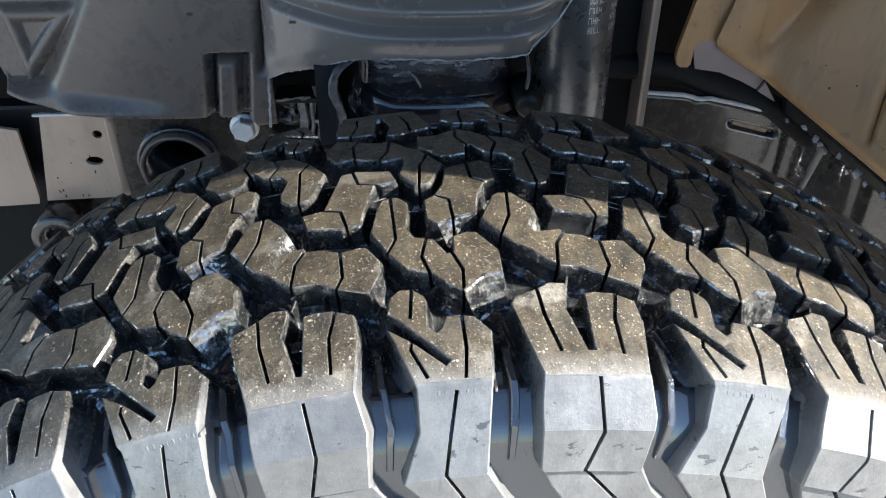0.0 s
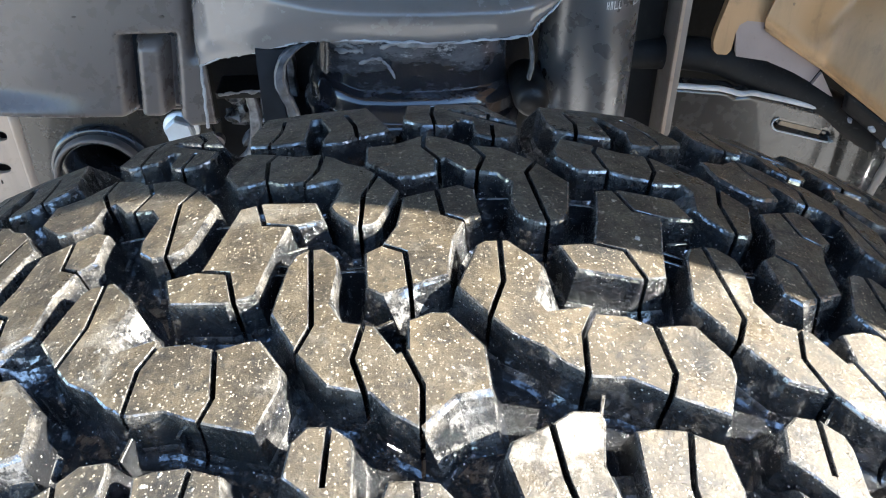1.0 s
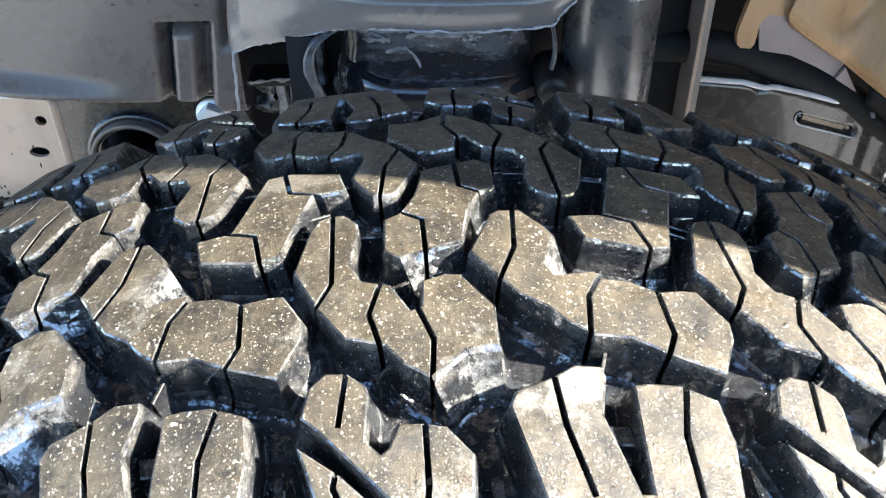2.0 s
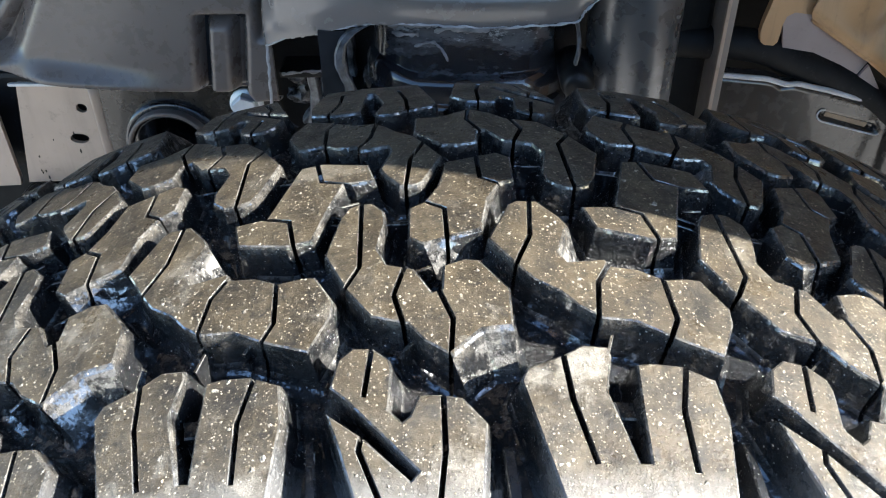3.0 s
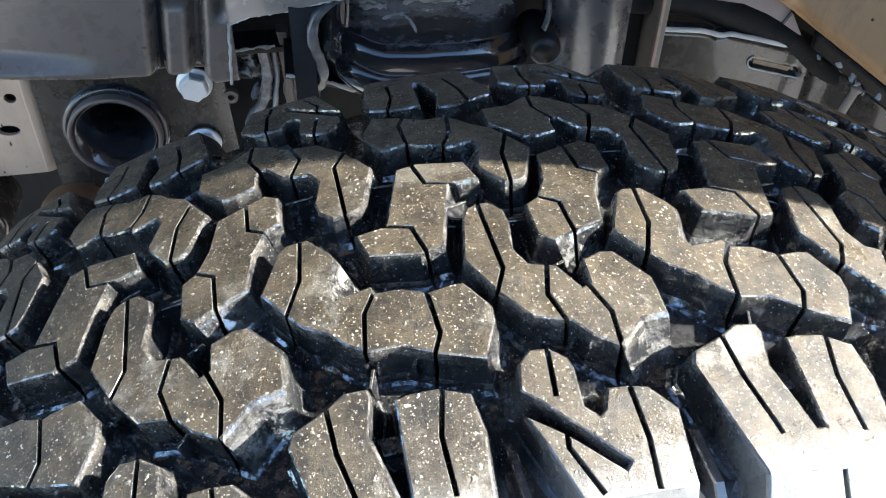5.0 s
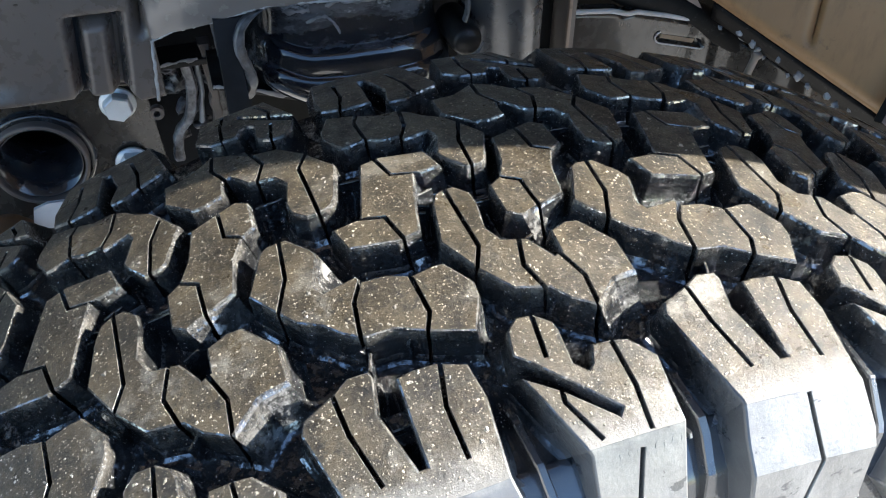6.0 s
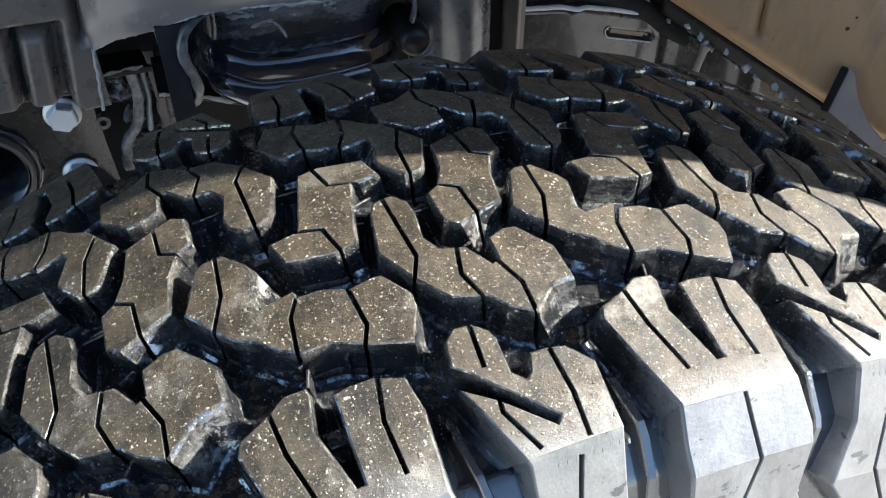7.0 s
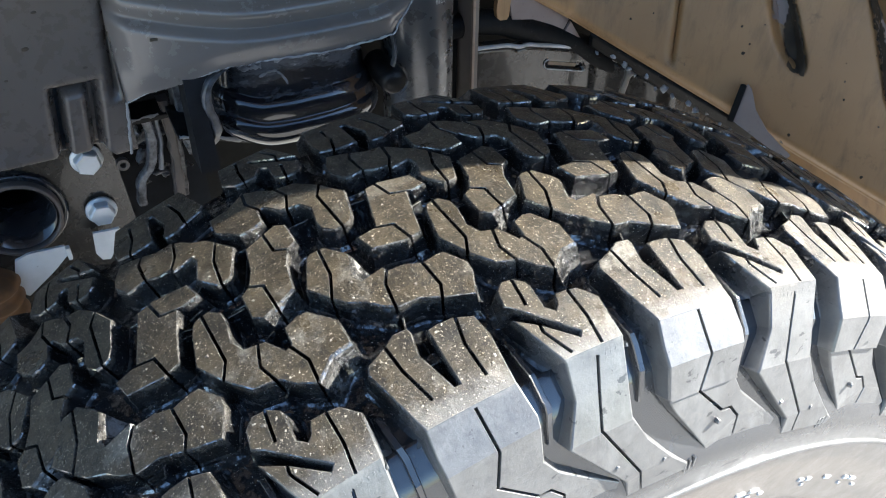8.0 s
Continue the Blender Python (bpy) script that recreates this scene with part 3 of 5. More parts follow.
ARCH = block_pieces(
    [(0.32, -22), (1.25, -5), (1.6, -3), (2.5, -3), (3.36, -11), (3.62, -15), (3.1, -27.6), (3.35, -31.2), (4.8, -29.3), (5.03, -32.2), (6.0, -32.8),
     (6.95, -36.2), (7.9, -35), (8.4, -35.2), (9.25, -45.5), (9.2, -51), (8.5, -62.5), (6.9, -58.2), (5.5, -53), (4.3, -52.6), (3.5, -48.6),
     (2.88, -43.5), (1.94, -39), (1.45, -34.3)],
    [[(2.17, -3.5), (2.01, -20.3), (1.33, -33)], [(4.9, -31.8), (4.37, -39), (4.15, -52)], [(6.9, -36.6), (7.05, -51), (6.7, -57)]], ramps=(5,))
LINK = block_pieces(
    [(-2.85, -22.3), (-2.87, -7.7), (-2.19, -4.6), (-1.62, 4.1), (-1.25, 19.2), (-0.3, 21.8), (1.21, 25.9), (1.89, 22.3), (1.91, 7.7), (1.23, 4.6),
     (0.66, -4.1), (0.29, -19.2), (-0.66, -21.8), (-2.17, -25.9)],
    [[(-2.1, -5), (-1.3, -8.6), (-1.2, -22)], [(1.14, 5), (0.34, 8.6), (0.24, 22)]], ramps=(12, 5))
STEP = block_pieces(
    [(4.72, -8.5), (6.0, -7.2), (6.45, 6), (6.9, 21.5), (7.9, 23), (9.9, 19.5), (10.28, 8.5), (9.0, 7.2), (8.55, -6), (8.1, -21.5), (7.1, -23), (5.1, -19.5)],
    [[(5.9, -7.4), (7.0, -10.4), (7.35, -22)], [(9.1, 7.4), (8.0, 10.4), (7.65, 22)]])
FORK = block_pieces(
    [(-13.6, -75), (-13.35, -71), (-12.05, -67), (-11.35, -63.8), (-10.45, -64.2), (-10.35, -67), (-10.65, -77.5), (-10.2, -89), (-9.95, -95.5),
     (-9.65, -95.5), (-9.65, -83), (-9.6, -69.2), (-9, -68.5), (-8, -68.8), (-6.85, -72.3), (-6.65, -83), (-6.95, -105), (-6.55, -120), (-6.95, -140),
     (-6.0, -150), (-3.2, -164), (-1.6, -171), (-2.0, -180), (-8.3, -180), (-9.0, -173), (-11.9, -149), (-12.65, -140), (-12.65, -116), (-12.5, -105)],
    slits=[[(-12.05, -67.5), (-11.9, -80), (-11.35, -96)], [(-7.86, -70), (-8.22, -82), (-8.15, -97)],
           [(-6.05, -179), (-5.96, -163), (-6.81, -157), (-7.63, -157), (-10.19, -141), (-9.4, -126), (-9.6, -107)]])
SLASH = block_pieces(
    [(-5.28, -73.2), (-5.05, -65), (-4.5, -61.4), (-3.72, -62), (-3.1, -65.7), (-2.98, -69), (-3.06, -80), (-2.63, -83), (-2.4, -81.7), (-2.08, -76),
     (-1.23, -76.3), (-0.5, -77.3), (0.34, -84.3), (0.08, -105), (-0.3, -131), (-0.4, -138), (0.81, -152), (3.0, -167), (4.8, -176), (4.6, -180), (-1.0, -180), (-1.2, -170),
     (-5.3, -140), (-4.1, -122), (-4.0, -106), (-4.9, -88), (-5.35, -79.5), (-3.91, -87), (-2.33, -97.5), (-2.11, -95.7), (-4.66, -77)],
    slits=[[(-3.8, -62.5), (-4.0, -76)], [(-4.0, -86), (-4.1, -90), (-3.35, -102)], [(-1.21, -77), (-1.16, -91), (-1.36, -103)],
           [(0.3, -179), (0.1, -168), (-2.83, -138), (-1.9, -108)]])
MIRROR = -0.4
KINDS = [("hook", HOOK, 1), ("arch", ARCH, 1), ("fork", FORK, 1), ("slash", SLASH, 1), ("link", LINK, 0), ("step", STEP, 0)]

wheel = thing("wheel", "chunky black off-road tyre with a dusty tread", "tyre", (0, CENTRE + 0.0003, 0))
wheel.rotation_euler.z = radians(1.1)
AXLE = Matrix.Translation((0, 0, R))


def carcass():
    def floor_drop(a):
        return ramp([(0, 12.5), (98, 12.5), (128, 9.5), (165, 5.0), (178, 0.6), (184, 0)], a)
    ws = [k * 5.0 for k in range(0, 20)] + [98, 101, 105, 112, 120, 128, 134, 140, 146, 154, 162, 168, 172, 175, 178, 181, 184, 190, 200, 212, 226, 240, 255, 272, 290]
    line = []
    for w in [-a for a in ws[::-1]] + ws[1:]:
        r, y, n = profile(w)
        d = floor_drop(abs(w)) / 1000
        line.append((r - n.y * d, y - n.x * d))
    # bead and inner wall close the ring
    line += [(0.215, 0.098), (0.222, 0.085), (0.30, 0.10), (0.37, 0.09), (0.37, -0.09), (0.30, -0.10), (0.222, -0.085), (0.215, -0.098)]
    return lathe(line, 240, "y", closed=True)


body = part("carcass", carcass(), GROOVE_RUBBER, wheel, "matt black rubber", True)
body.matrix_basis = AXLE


# the tread pitch varies round the wheel: cell, shift and stretch in degrees about a centre, and millimetres across, block by block
VARY = {
    "arch": {-4: (4.7, -0.34, 0, 0), -3: (4.7, -0.7, 0, 0), -2: (5.02, -0.84, 0.155, -2.5), -1: (4.4, 0.3, -0.009, -0.9), 0: (4.03, -0.13, -0.009, -1.8), 1: (2.96, -0.34, 0.005, -3.2), 2: (4.7, -0.34, 0, 0), 3: (4.7, -0.34, 0, 0)},
    "arch_far": {-4: (-5.5, -0.22, 0, 0), -3: (-5.5, -0.41, 0, 0), -2: (-5.5, -0.53, 0, 0), -1: (-4.28, -0.24, -0.11, 3.8), 0: (-5.2, 0.25, -0.239, 1.8), 1: (-5.2, 0.05, -0.11, 1.2), 2: (-5.5, 0.05, 0, 0), 3: (-5.5, 0.05, 0, 0)},
    "fork": {-4: (-9.9, -0.5, 0, 0), -3: (-9.9, -0.7, 0, 0), -2: (-9.9, -1.16, 0, 0), -1: (-9.9, -1.38, 0, 0), 0: (-9.93, -0.23, -0.006, 0.4), 1: (-9.93, -0.39, 0.001, 1), 2: (-9.9, 0.07, 0, 0), 3: (-9.9, 0.07, 0, 0)},
    "hook": {-4: (-3, -0.5, 0, 0), -3: (-3, -0.63, 0, 0), -2: (-3, -0.77, 0, 0), -1: (-2.8, -0.2, 0.085, -1), 0: (-3.27, -0.09, -0.042, -0.6), 1: (-3.57, -0.06, 0.131, -0.6), 2: (-3, -0.34, 0, 0), 3: (-3, -0.34, 0, 0)},
    "hook_far": {-4: (2.2, -0.36, 0, 0), -3: (2.2, -0.47, 0, 0), -2: (3.94, -0.6, -0.017, 1.8), -1: (3.56, 0.47, 0.152, -0.4), 0: (2.35, -0.16, 0.201, 0.1), 1: (2.2, 0.05, 0, 0), 2: (2.2, 0.05, 0, 0), 3: (2.2, 0.05, 0, 0)},
    "link": {-4: (-0.48, -0.3, 0, 0), -3: (-0.48, -0.38, 0, 0), -2: (-0.48, -0.46, 0, 0), -1: (-0.48, -0.05, -0.073, 0.5), 0: (-0.48, -0.18, -0.059, -0.1), 1: (-0.48, -0.15, -0.202, 1), 2: (-0.48, -0.15, 0, 0), 3: (-0.48, -0.15, 0, 0)},
    "slash": {-4: (-2.8, -0.56, 0, 0), -3: (-2.8, -1.4, 0, 0), -2: (-2.8, -1.89, 0, 0), -1: (-2.76, -0.48, 0.052, -1.9), 0: (-2.76, -0.29, -0.047, -1.1), 1: (-3.1, 0.07, 0.077, -1.3), 2: (-2.8, 0.07, 0, 0), 3: (-2.8, 0.07, 0, 0)},
    "step": {-4: (7.5, -0.21, 0, 0), -3: (7.5, -0.42, 0, 0), -2: (7.5, -0.5, 0.197, -0.1), -1: (7.51, 0.21, 0.05, 0.8), 0: (7.5, -0.28, 0.098, 1.5), 1: (7.5, -0.15, 0, 0), 2: (7.5, -0.15, 0, 0), 3: (7.5, -0.15, 0, 0)},
    "fork_far": {-4: (9.1, -0.12, 0, 0), -3: (9.1, -0.33, 0, 0), -2: (9.1, -0.13, 0, 0), -1: (9.1, 0.47, 0, 0), 0: (9.1, 0.23, 0, 0), 1: (9.1, 0.25, 0, 0), 2: (9.1, 0.25, 0, 0), 3: (9.1, 0.25, 0, 0)},
    "slash_far": {-4: (2, -0.09, 0, 0), -3: (2, -0.27, 0, 0), -2: (2, -0.39, 0, 0), -1: (2, 0.53, 0, 0), 0: (2, 0.06, 0, 0), 1: (2, 0.25, 0, 0), 2: (2, 0.25, 0, 0), 3: (2, 0.25, 0, 0)},
}


def varied(pieces, centre, shift, stretch, across):
    """The pieces of a block, moved and stretched along the tread."""
    c = centre * DEG
    return [[(x + shift * DEG + max(min(stretch, 0.15), -0.15) * (x - c), w + across, kind) for x, w, kind in poly] for poly in pieces]


def block_mesh(pieces, kind):
    bm = bmesh.new()
    add_block(bm, pieces, shoulder={"slash": "flat", "fork": "stepped"}.get(kind, ""))
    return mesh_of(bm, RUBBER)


def blocks_round(parent):
    for kind, pieces, twice in KINDS:
        for key, shape in [(kind, pieces)] + ([(kind + "_far", turned(pieces, MIRROR))] if twice else []):
            common = block_mesh(shape, kind)
            for k in range(CELLS):
                cell = k if k < CELLS // 2 else k - CELLS
                me = block_mesh(varied(shape, *VARY[key][cell]), kind) if cell in VARY[key] else common
                ob = new("tread_block", me)
                ob.parent = parent
                ob.matrix_basis = AXLE @ Matrix.Rotation(radians(k * PITCH), 4, "Y")


blocks_round(wheel)

# low ribs on the floor of the outer shoulder grooves
RIB_RINGS = [(0.0, {"o": 0.4, "s": 0.4, "r": 0.4}), (-0.5, {"o": 0.0, "s": 0.0, "r": 0.0}), (-8.0, {"o": -0.6, "s": -0.6, "r": -0.6})]
for line in ([(0.35, -88), (0.75, -88), (1.05, -112), (0.75, -139), (0.35, -139), (0.6, -112)], [(-6.35, -84), (-6.0, -84), (-5.75, -106), (-5.55, -120), (-5.95, -139), (-6.35, -139), (-5.95, -120), (-6.1, -106)]):
    rib_bm = bmesh.new()
    add_block(rib_bm, [outline(line)], RIB_RINGS, 6.5)
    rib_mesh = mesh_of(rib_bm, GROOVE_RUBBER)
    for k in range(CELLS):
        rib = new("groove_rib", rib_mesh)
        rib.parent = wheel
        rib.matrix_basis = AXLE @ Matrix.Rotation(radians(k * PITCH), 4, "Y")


# stepped bars inside the slots of the shoulder blocks
bar_bm = bmesh.new()
add_block(bar_bm, [outline([(-10.75, -76), (-9.5, -76), (-9.5, -81), (-10.6, -81)])], RIB_RINGS, 5.0)
add_block(bar_bm, [outline([(-10.7, -81), (-9.5, -81), (-9.5, -84.5), (-10.4, -84.5)])], RIB_RINGS, 7.5)
bar_mesh = mesh_of(bar_bm, RUBBER)
for k in range(CELLS):
    slot_bar = new("slot_bar", bar_mesh)
    slot_bar.parent = wheel
    slot_bar.matrix_basis = AXLE @ Matrix.Rotation(radians(k * PITCH), 4, "Y")

# thin ribs of moulding flash across the grooves, on the upper part of the wheel
FLASH = [(-6.98, -4.4, -5.98, -7.5), (-3.9, -9.2, -2.95, -9.5), (-4.92, 16.4, -4.38, 20.3), (-1.96, 26.8, -1.2, 26.2), (1.85, 24.7, 3.1, 24.8),
         (5.5, 22.0, 6.85, 20.8), (8.51, -1.6, 9.32, -4.5), (9.0, 2.2, 9.8, 3.9), (11.45, -8.0, 12.6, -7.7), (-2.62, -32.0, -2.04, -30.1),
         (4.36, -53.9, 4.99, -50.3), (6.13, -57.2, 6.36, -53.0), (4.36, -61.0, 4.57, -56.0), (-3.1, -61.7, -2.36, -56.0), (-4.89, -78.0, -4.62, -73.7)]
FLASH_RINGS = [(0.0, {"o": 0.15, "s": 0.15, "r": 0.15}), (-0.3, {"o": 0.0, "s": 0.0, "r": 0.0}), (-8.5, {"o": -0.4, "s": -0.4, "r": -0.4})]
for a0, w0, a1, w1 in FLASH:
    way = Vector(((a1 - a0) * DEG, w1 - w0)).normalized() * 0.45
    side = Vector((-way.y, way.x))
    p, q = Vector((a0 * DEG, w0)) - way, Vector((a1 * DEG, w1)) + way
    corners = [((v.x) / DEG, v.y) for v in (p + side, q + side, q - side, p - side)]
    flash_bm = bmesh.new()
    add_block(flash_bm, [outline(corners)], FLASH_RINGS, 4.6)
    flash_mesh = mesh_of(flash_bm, RUBBER)
    for k in range(-3, 4):
        rib = new("moulding_flash", flash_mesh)
        rib.parent = wheel
        rib.matrix_basis = AXLE @ Matrix.Rotation(radians(k * PITCH), 4, "Y")


# raised lettering on the sidewall, worn past reading, and a thin moulded ring
def letter_strokes():
    """A row of short separate strokes, too worn to read."""
    rng = random.Random(11)
    a = 14.0
    while a < 40:
        wide = rng.uniform(0.8, 1.9)
        shapes = []
        if rng.random() < 0.75:
            shapes.append([(a, -225.5), (a + wide, -226), (a + wide, -228.6), (a, -228.4)])
        if rng.random() < 0.35:
            shapes.append([(a, -231), (a + wide * 0.5, -231), (a + wide * 0.5, -233), (a, -233)])
        for shape in shapes:
            bm = bmesh.new()
            add_block(bm, [outline(shape)], RIB_RINGS, -0.8)
            part("raised_stroke", bm, LABEL_INK, wheel, "worn white raised stroke").matrix_basis = AXLE
        a += wide + rng.uniform(0.4, 1.0)


letter_strokes()
ring = part("moulded_ring", lathe([(0.3225, -0.1312), (0.3215, -0.1325), (0.3200, -0.1325), (0.3190, -0.1312), (0.3208, -0.129)], 200, "y", closed=True), RUBBER, wheel, "thin moulded ring", True)
ring.matrix_basis = AXLE


# small moulded marks on the shoulder lugs: round pips, short strokes and a row of worn characters
def pip_mesh(a, w):
    bm = bmesh.new()
    add_block(bm, [outline([(a + 1.3 / DEG * math.cos(k * math.pi / 5), w + 1.3 * math.sin(k * math.pi / 5)) for k in range(10)])], RIB_RINGS, -0.6)
    return mesh_of(bm, RUBBER)


def stroke_mesh(a, w, wide, high):
    bm = bmesh.new()
    add_block(bm, [outline([(a, w), (a + wide, w + 0.4), (a + wide, w - high), (a, w - high)])], FLASH_RINGS, -0.06, "flat")
    return mesh_of(bm, RUBBER)


rng = random.Random(5)
marks = [("moulded_pip", pip_mesh(a, w)) for a, w in ((6.5, -160), (1.7, -168), (-2.2, -161))]
marks += [("moulded_mark", stroke_mesh(3.9 + 0.42 * k, -177.5 + 0.9 * k, 0.16, 5.5)) for k in range(3)]
marks += [("moulded_mark", stroke_mesh(-3.2 + 0.36 * k, -108 - rng.random(), 0.13, 1.5)) for k in range(9)]
for name, mark_mesh in marks:
    for k in range(-2, 3):
        mark = new(name, mark_mesh)
        mark.parent = wheel
        mark.matrix_basis = AXLE @ Matrix.Rotation(radians(k * PITCH), 4, "Y")

# ---- ground and body round the wheel ----
ground = part("ground", sheet(lambda u, v: (-60 + 120 * u, -60 + 120 * v, 0.0), 24, 24), GROUND)
tagged(ground, "pale dry ground under the vehicle", "ground", kind="structure")


# pressed inner wing with a recess, a triangular emboss and a rolled lower edge
def wing_bottom(x):
    return ramp([(-0.75, 0.80), (-0.352, 0.775), (-0.341, 0.738), (-0.3065, 0.7275), (-0.267, 0.7223), (-0.218, 0.7168), (-0.177, 0.7151), (-0.152, 0.7148), (-0.146, 0.7075), (-0.135, 0.7085)], x)


def valley(x, z):
    """Depth of the upright crease where the panel meets the shelf."""
    return 0.010 * math.exp(-((x + 0.1352 - 0.10 * (z - 0.775)) / 0.0042) ** 2) * step(0.752, 0.768, z)


def recess_x(x, z):
    """Place across the recess, freed of its slant."""
    return x - 0.115 * (z - 0.772)


def wing_point(u, v):
    x = -0.75 + 0.6195 * u
    zb = wing_bottom(x)
    z = zb + (1.16 - zb) * v ** 1.6
    y = 0.6385
    # lower band turned out to a rolled edge
    crease = 0.746 - 0.11 * (x + 0.308)
    turned_out = step(-0.315, -0.285, x) * step(-0.170, -0.290, x)
    y -= 0.011 * step(crease + 0.002, zb, z) * turned_out
    y += 0.014 * step(0.006, 0.0, z - zb)
    # recess: a groove on three sides of a flush middle
    s = recess_x(x, z)
    rx = step(-0.1840, -0.1770, s) * step(-0.1425, -0.1495, s)
    inner = step(-0.1735, -0.1680, s) * step(-0.1535, -0.1595, s) * step(0.7705, 0.7635, z)
    y += (0.0165 * rx * step(0.7770, 0.7720, z) - 0.0156 * inner) * step(-0.002, 0.006, z - zb)
    # sunk corner with a triangle pressed back out of it
    right = (x + 0.2815) * 0.87 - (z - 0.7738) * 0.50
    sunk = step(0.0, -0.020, right) * step(0.738, 0.752, z)
    y += 0.020 * sunk
    edge = min((z - 0.7574) * 0.66 - (x + 0.3227) * 0.75, (z - 0.7574) * 0.13 + (x + 0.3227) * 0.99, 0.806 - z)
    y -= sunk * (0.009 * step(-0.006, 0.0015, edge) - 0.005 * step(0.002, 0.009, edge))
    return x, y + valley(x, z), z


wing = part("inner_wing", sheet(wing_point, 560, 200, 0.002), BODY_PAINT, None, smooth=True)
tagged(wing, "brown-grey pressed steel inner wing panel with a recess", "body panel", kind="structure")


def groove_shade():
    """Dark sheet in the groove of the recess: painted shade with some dirt, widest on the side away from the light."""
    bm = bmesh.new()
    made = {}
    nx, nz = 56, 66

    def corner(i, j):
        if (i, j) not in made:
            x, z = -0.194 + 0.054 * i / nx, 0.7165 + 0.064 * j / nz
            zb = wing_bottom(x)
            p = Vector(wing_point((x + 0.75) / 0.6195, (max(z - zb, 0.0) / (1.16 - zb)) ** 0.625))
            made[i, j] = bm.verts.new(p + Vector((0, -0.0026, 0)))
        return made[i, j]
    for i in range(nx):
        for j in range(nz):
            x, z = -0.194 + 0.054 * (i + 0.5) / nx, 0.7165 + 0.064 * (j + 0.5) / nz
            s = recess_x(x, z) + 0.0012 * noise.noise((x * 220, z * 220, 0))
            top = z + 0.0012 * noise.noise((x * 260, 4, z * 200))
            if (-0.1818 < s < -0.1700 and top < 0.7752) or (-0.1708 <= s < -0.1500 and 0.7672 < top < 0.7745):
                bm.faces.new((corner(i, j), corner(i + 1, j), corner(i + 1, j + 1), corner(i, j + 1)))
    return bm


part("groove_shade", groove_shade(), DIRT_SHADE_BLACK, wing, "painted shade with some dirt in the groove", True)
for x, z, r in ((-0.152, 0.7855, 0.0011), (-0.1875, 0.7400, 0.0010), (-0.186, 0.8065, 0.0016), (-0.204, 0.7865, 0.0009), (-0.174, 0.8305, 0.0012)):
    chip = bmesh.new()
    bmesh.ops.create_icosphere(chip, subdivisions=2, radius=r, matrix=Matrix.Translation((x, wing_point((x + 0.75) / 0.6195, ((z - wing_bottom(x)) / (1.16 - wing_bottom(x))) ** 0.625)[1] - 0.002, z)) @ Matrix.Diagonal((1.6, 0.35, 0.9, 1)))
    part("dirt_speck", chip, MUD, wing, "dark speck of dirt", True)


# stepped shelf above the spring bucket: two faces with rounded ledges between them
LIP = [(-0.1305, 0.7590, 0.6238), (-0.1186, 0.7659, 0.6182), (-0.0955, 0.7737, 0.6075), (-0.0732, 0.7821, 0.5971), (-0.0603, 0.7854, 0.5946), (-0.0311, 0.787, 0.5892), (0.0104, 0.7849, 0.5877),
       (0.0439, 0.7866, 0.5878), (0.065, 0.7878, 0.5889), (0.0713, 0.7941, 0.5914), (0.0819, 0.8028, 0.5963), (0.0924, 0.8137, 0.6012), (0.105, 0.833, 0.607)]
LOW_LEDGE = [(-0.1305, 0.8225), (-0.119, 0.8186), (-0.087, 0.8125), (-0.055, 0.8072), (-0.03, 0.8052), (0.011, 0.8043), (0.053, 0.8048), (0.075, 0.8075), (0.105, 0.818)]


def lip_y(x):
    return 0.5880 + 0.0358 * (max(-0.02 - x, 0.0) / 0.1105) ** 2 + 0.019 * (max(x - 0.045, 0.0) / 0.06) ** 1.6


def shelf_point(u, v):
    x = -0.1305 + 0.2355 * u
    zl, yl = ramp([(a, b) for a, b, c in LIP], x), lip_y(x)
    z = zl + (1.16 - zl) * v ** 1.7
    z += 0.0012 * noise.noise((x * 160, 3.1, 0)) * step(0.012, 0.0, z - zl)
    a = ramp(LOW_LEDGE, x)
    b = a + 0.0185
    y = yl + 0.002
    # the face above the lip leans out a little
    y -= 0.0025 * step(0.0, 0.016, z - zl)
    y += 0.0090 * step(a - 0.0035, a + 0.0040, z) - 0.0045 * step(a + 0.0035, b - 0.003, z)
    y += 0.0090 * step(b - 0.0035, b + 0.0045, z) - 0.003 * step(b + 0.004, b + 0.016, z)
    y += 0.016 * step(b + 0.016, b + 0.030, z)
    y -= 0.03 * step(0.87, 0.92, z)
    # runs back into the crease at the panel
    y += 0.6 * valley(x, z) + 0.008 * step(-0.118, -0.1305, x) * step(0.765, 0.80, z)
    return x, y, z


shelf = part("inner_wing_shelf", sheet(shelf_point, 150, 190, 0.002), SHELF_PAINT, None, smooth=True)
tagged(shelf, "stepped brown-grey steel shelf of the inner wing", "body panel", kind="structure")
part("lip_seam", tube([p + Vector((0, 0, 0.0012 * noise.noise(p * 170))) for p in spline([(x, y - 0.0005, z) for x, z, y in LIP], 14)], [0.0004 + 0.0014 * abs(noise.noise((k * 0.7, 1.3, 0.2))) for k in range(14 * 12 + 1)], 6), EDGE_GREY, shelf, "pale ragged sealer along the cut edge")
part("cut_seam", tube([Vector((-0.1312 - 0.00045 * k, 0.6265 + 0.0010 * k, 0.7580 - 0.0044 * k)) + Vector((0.0011 * noise.noise((k * 0.9, 0, 2)), 0, 0)) for k in range(12)], [0.0011 + 0.0007 * noise.noise((k * 1.7, 3, 0)) for k in range(12)], 6), EDGE_GREY, shelf, "pale sealer on the upright cut edge")


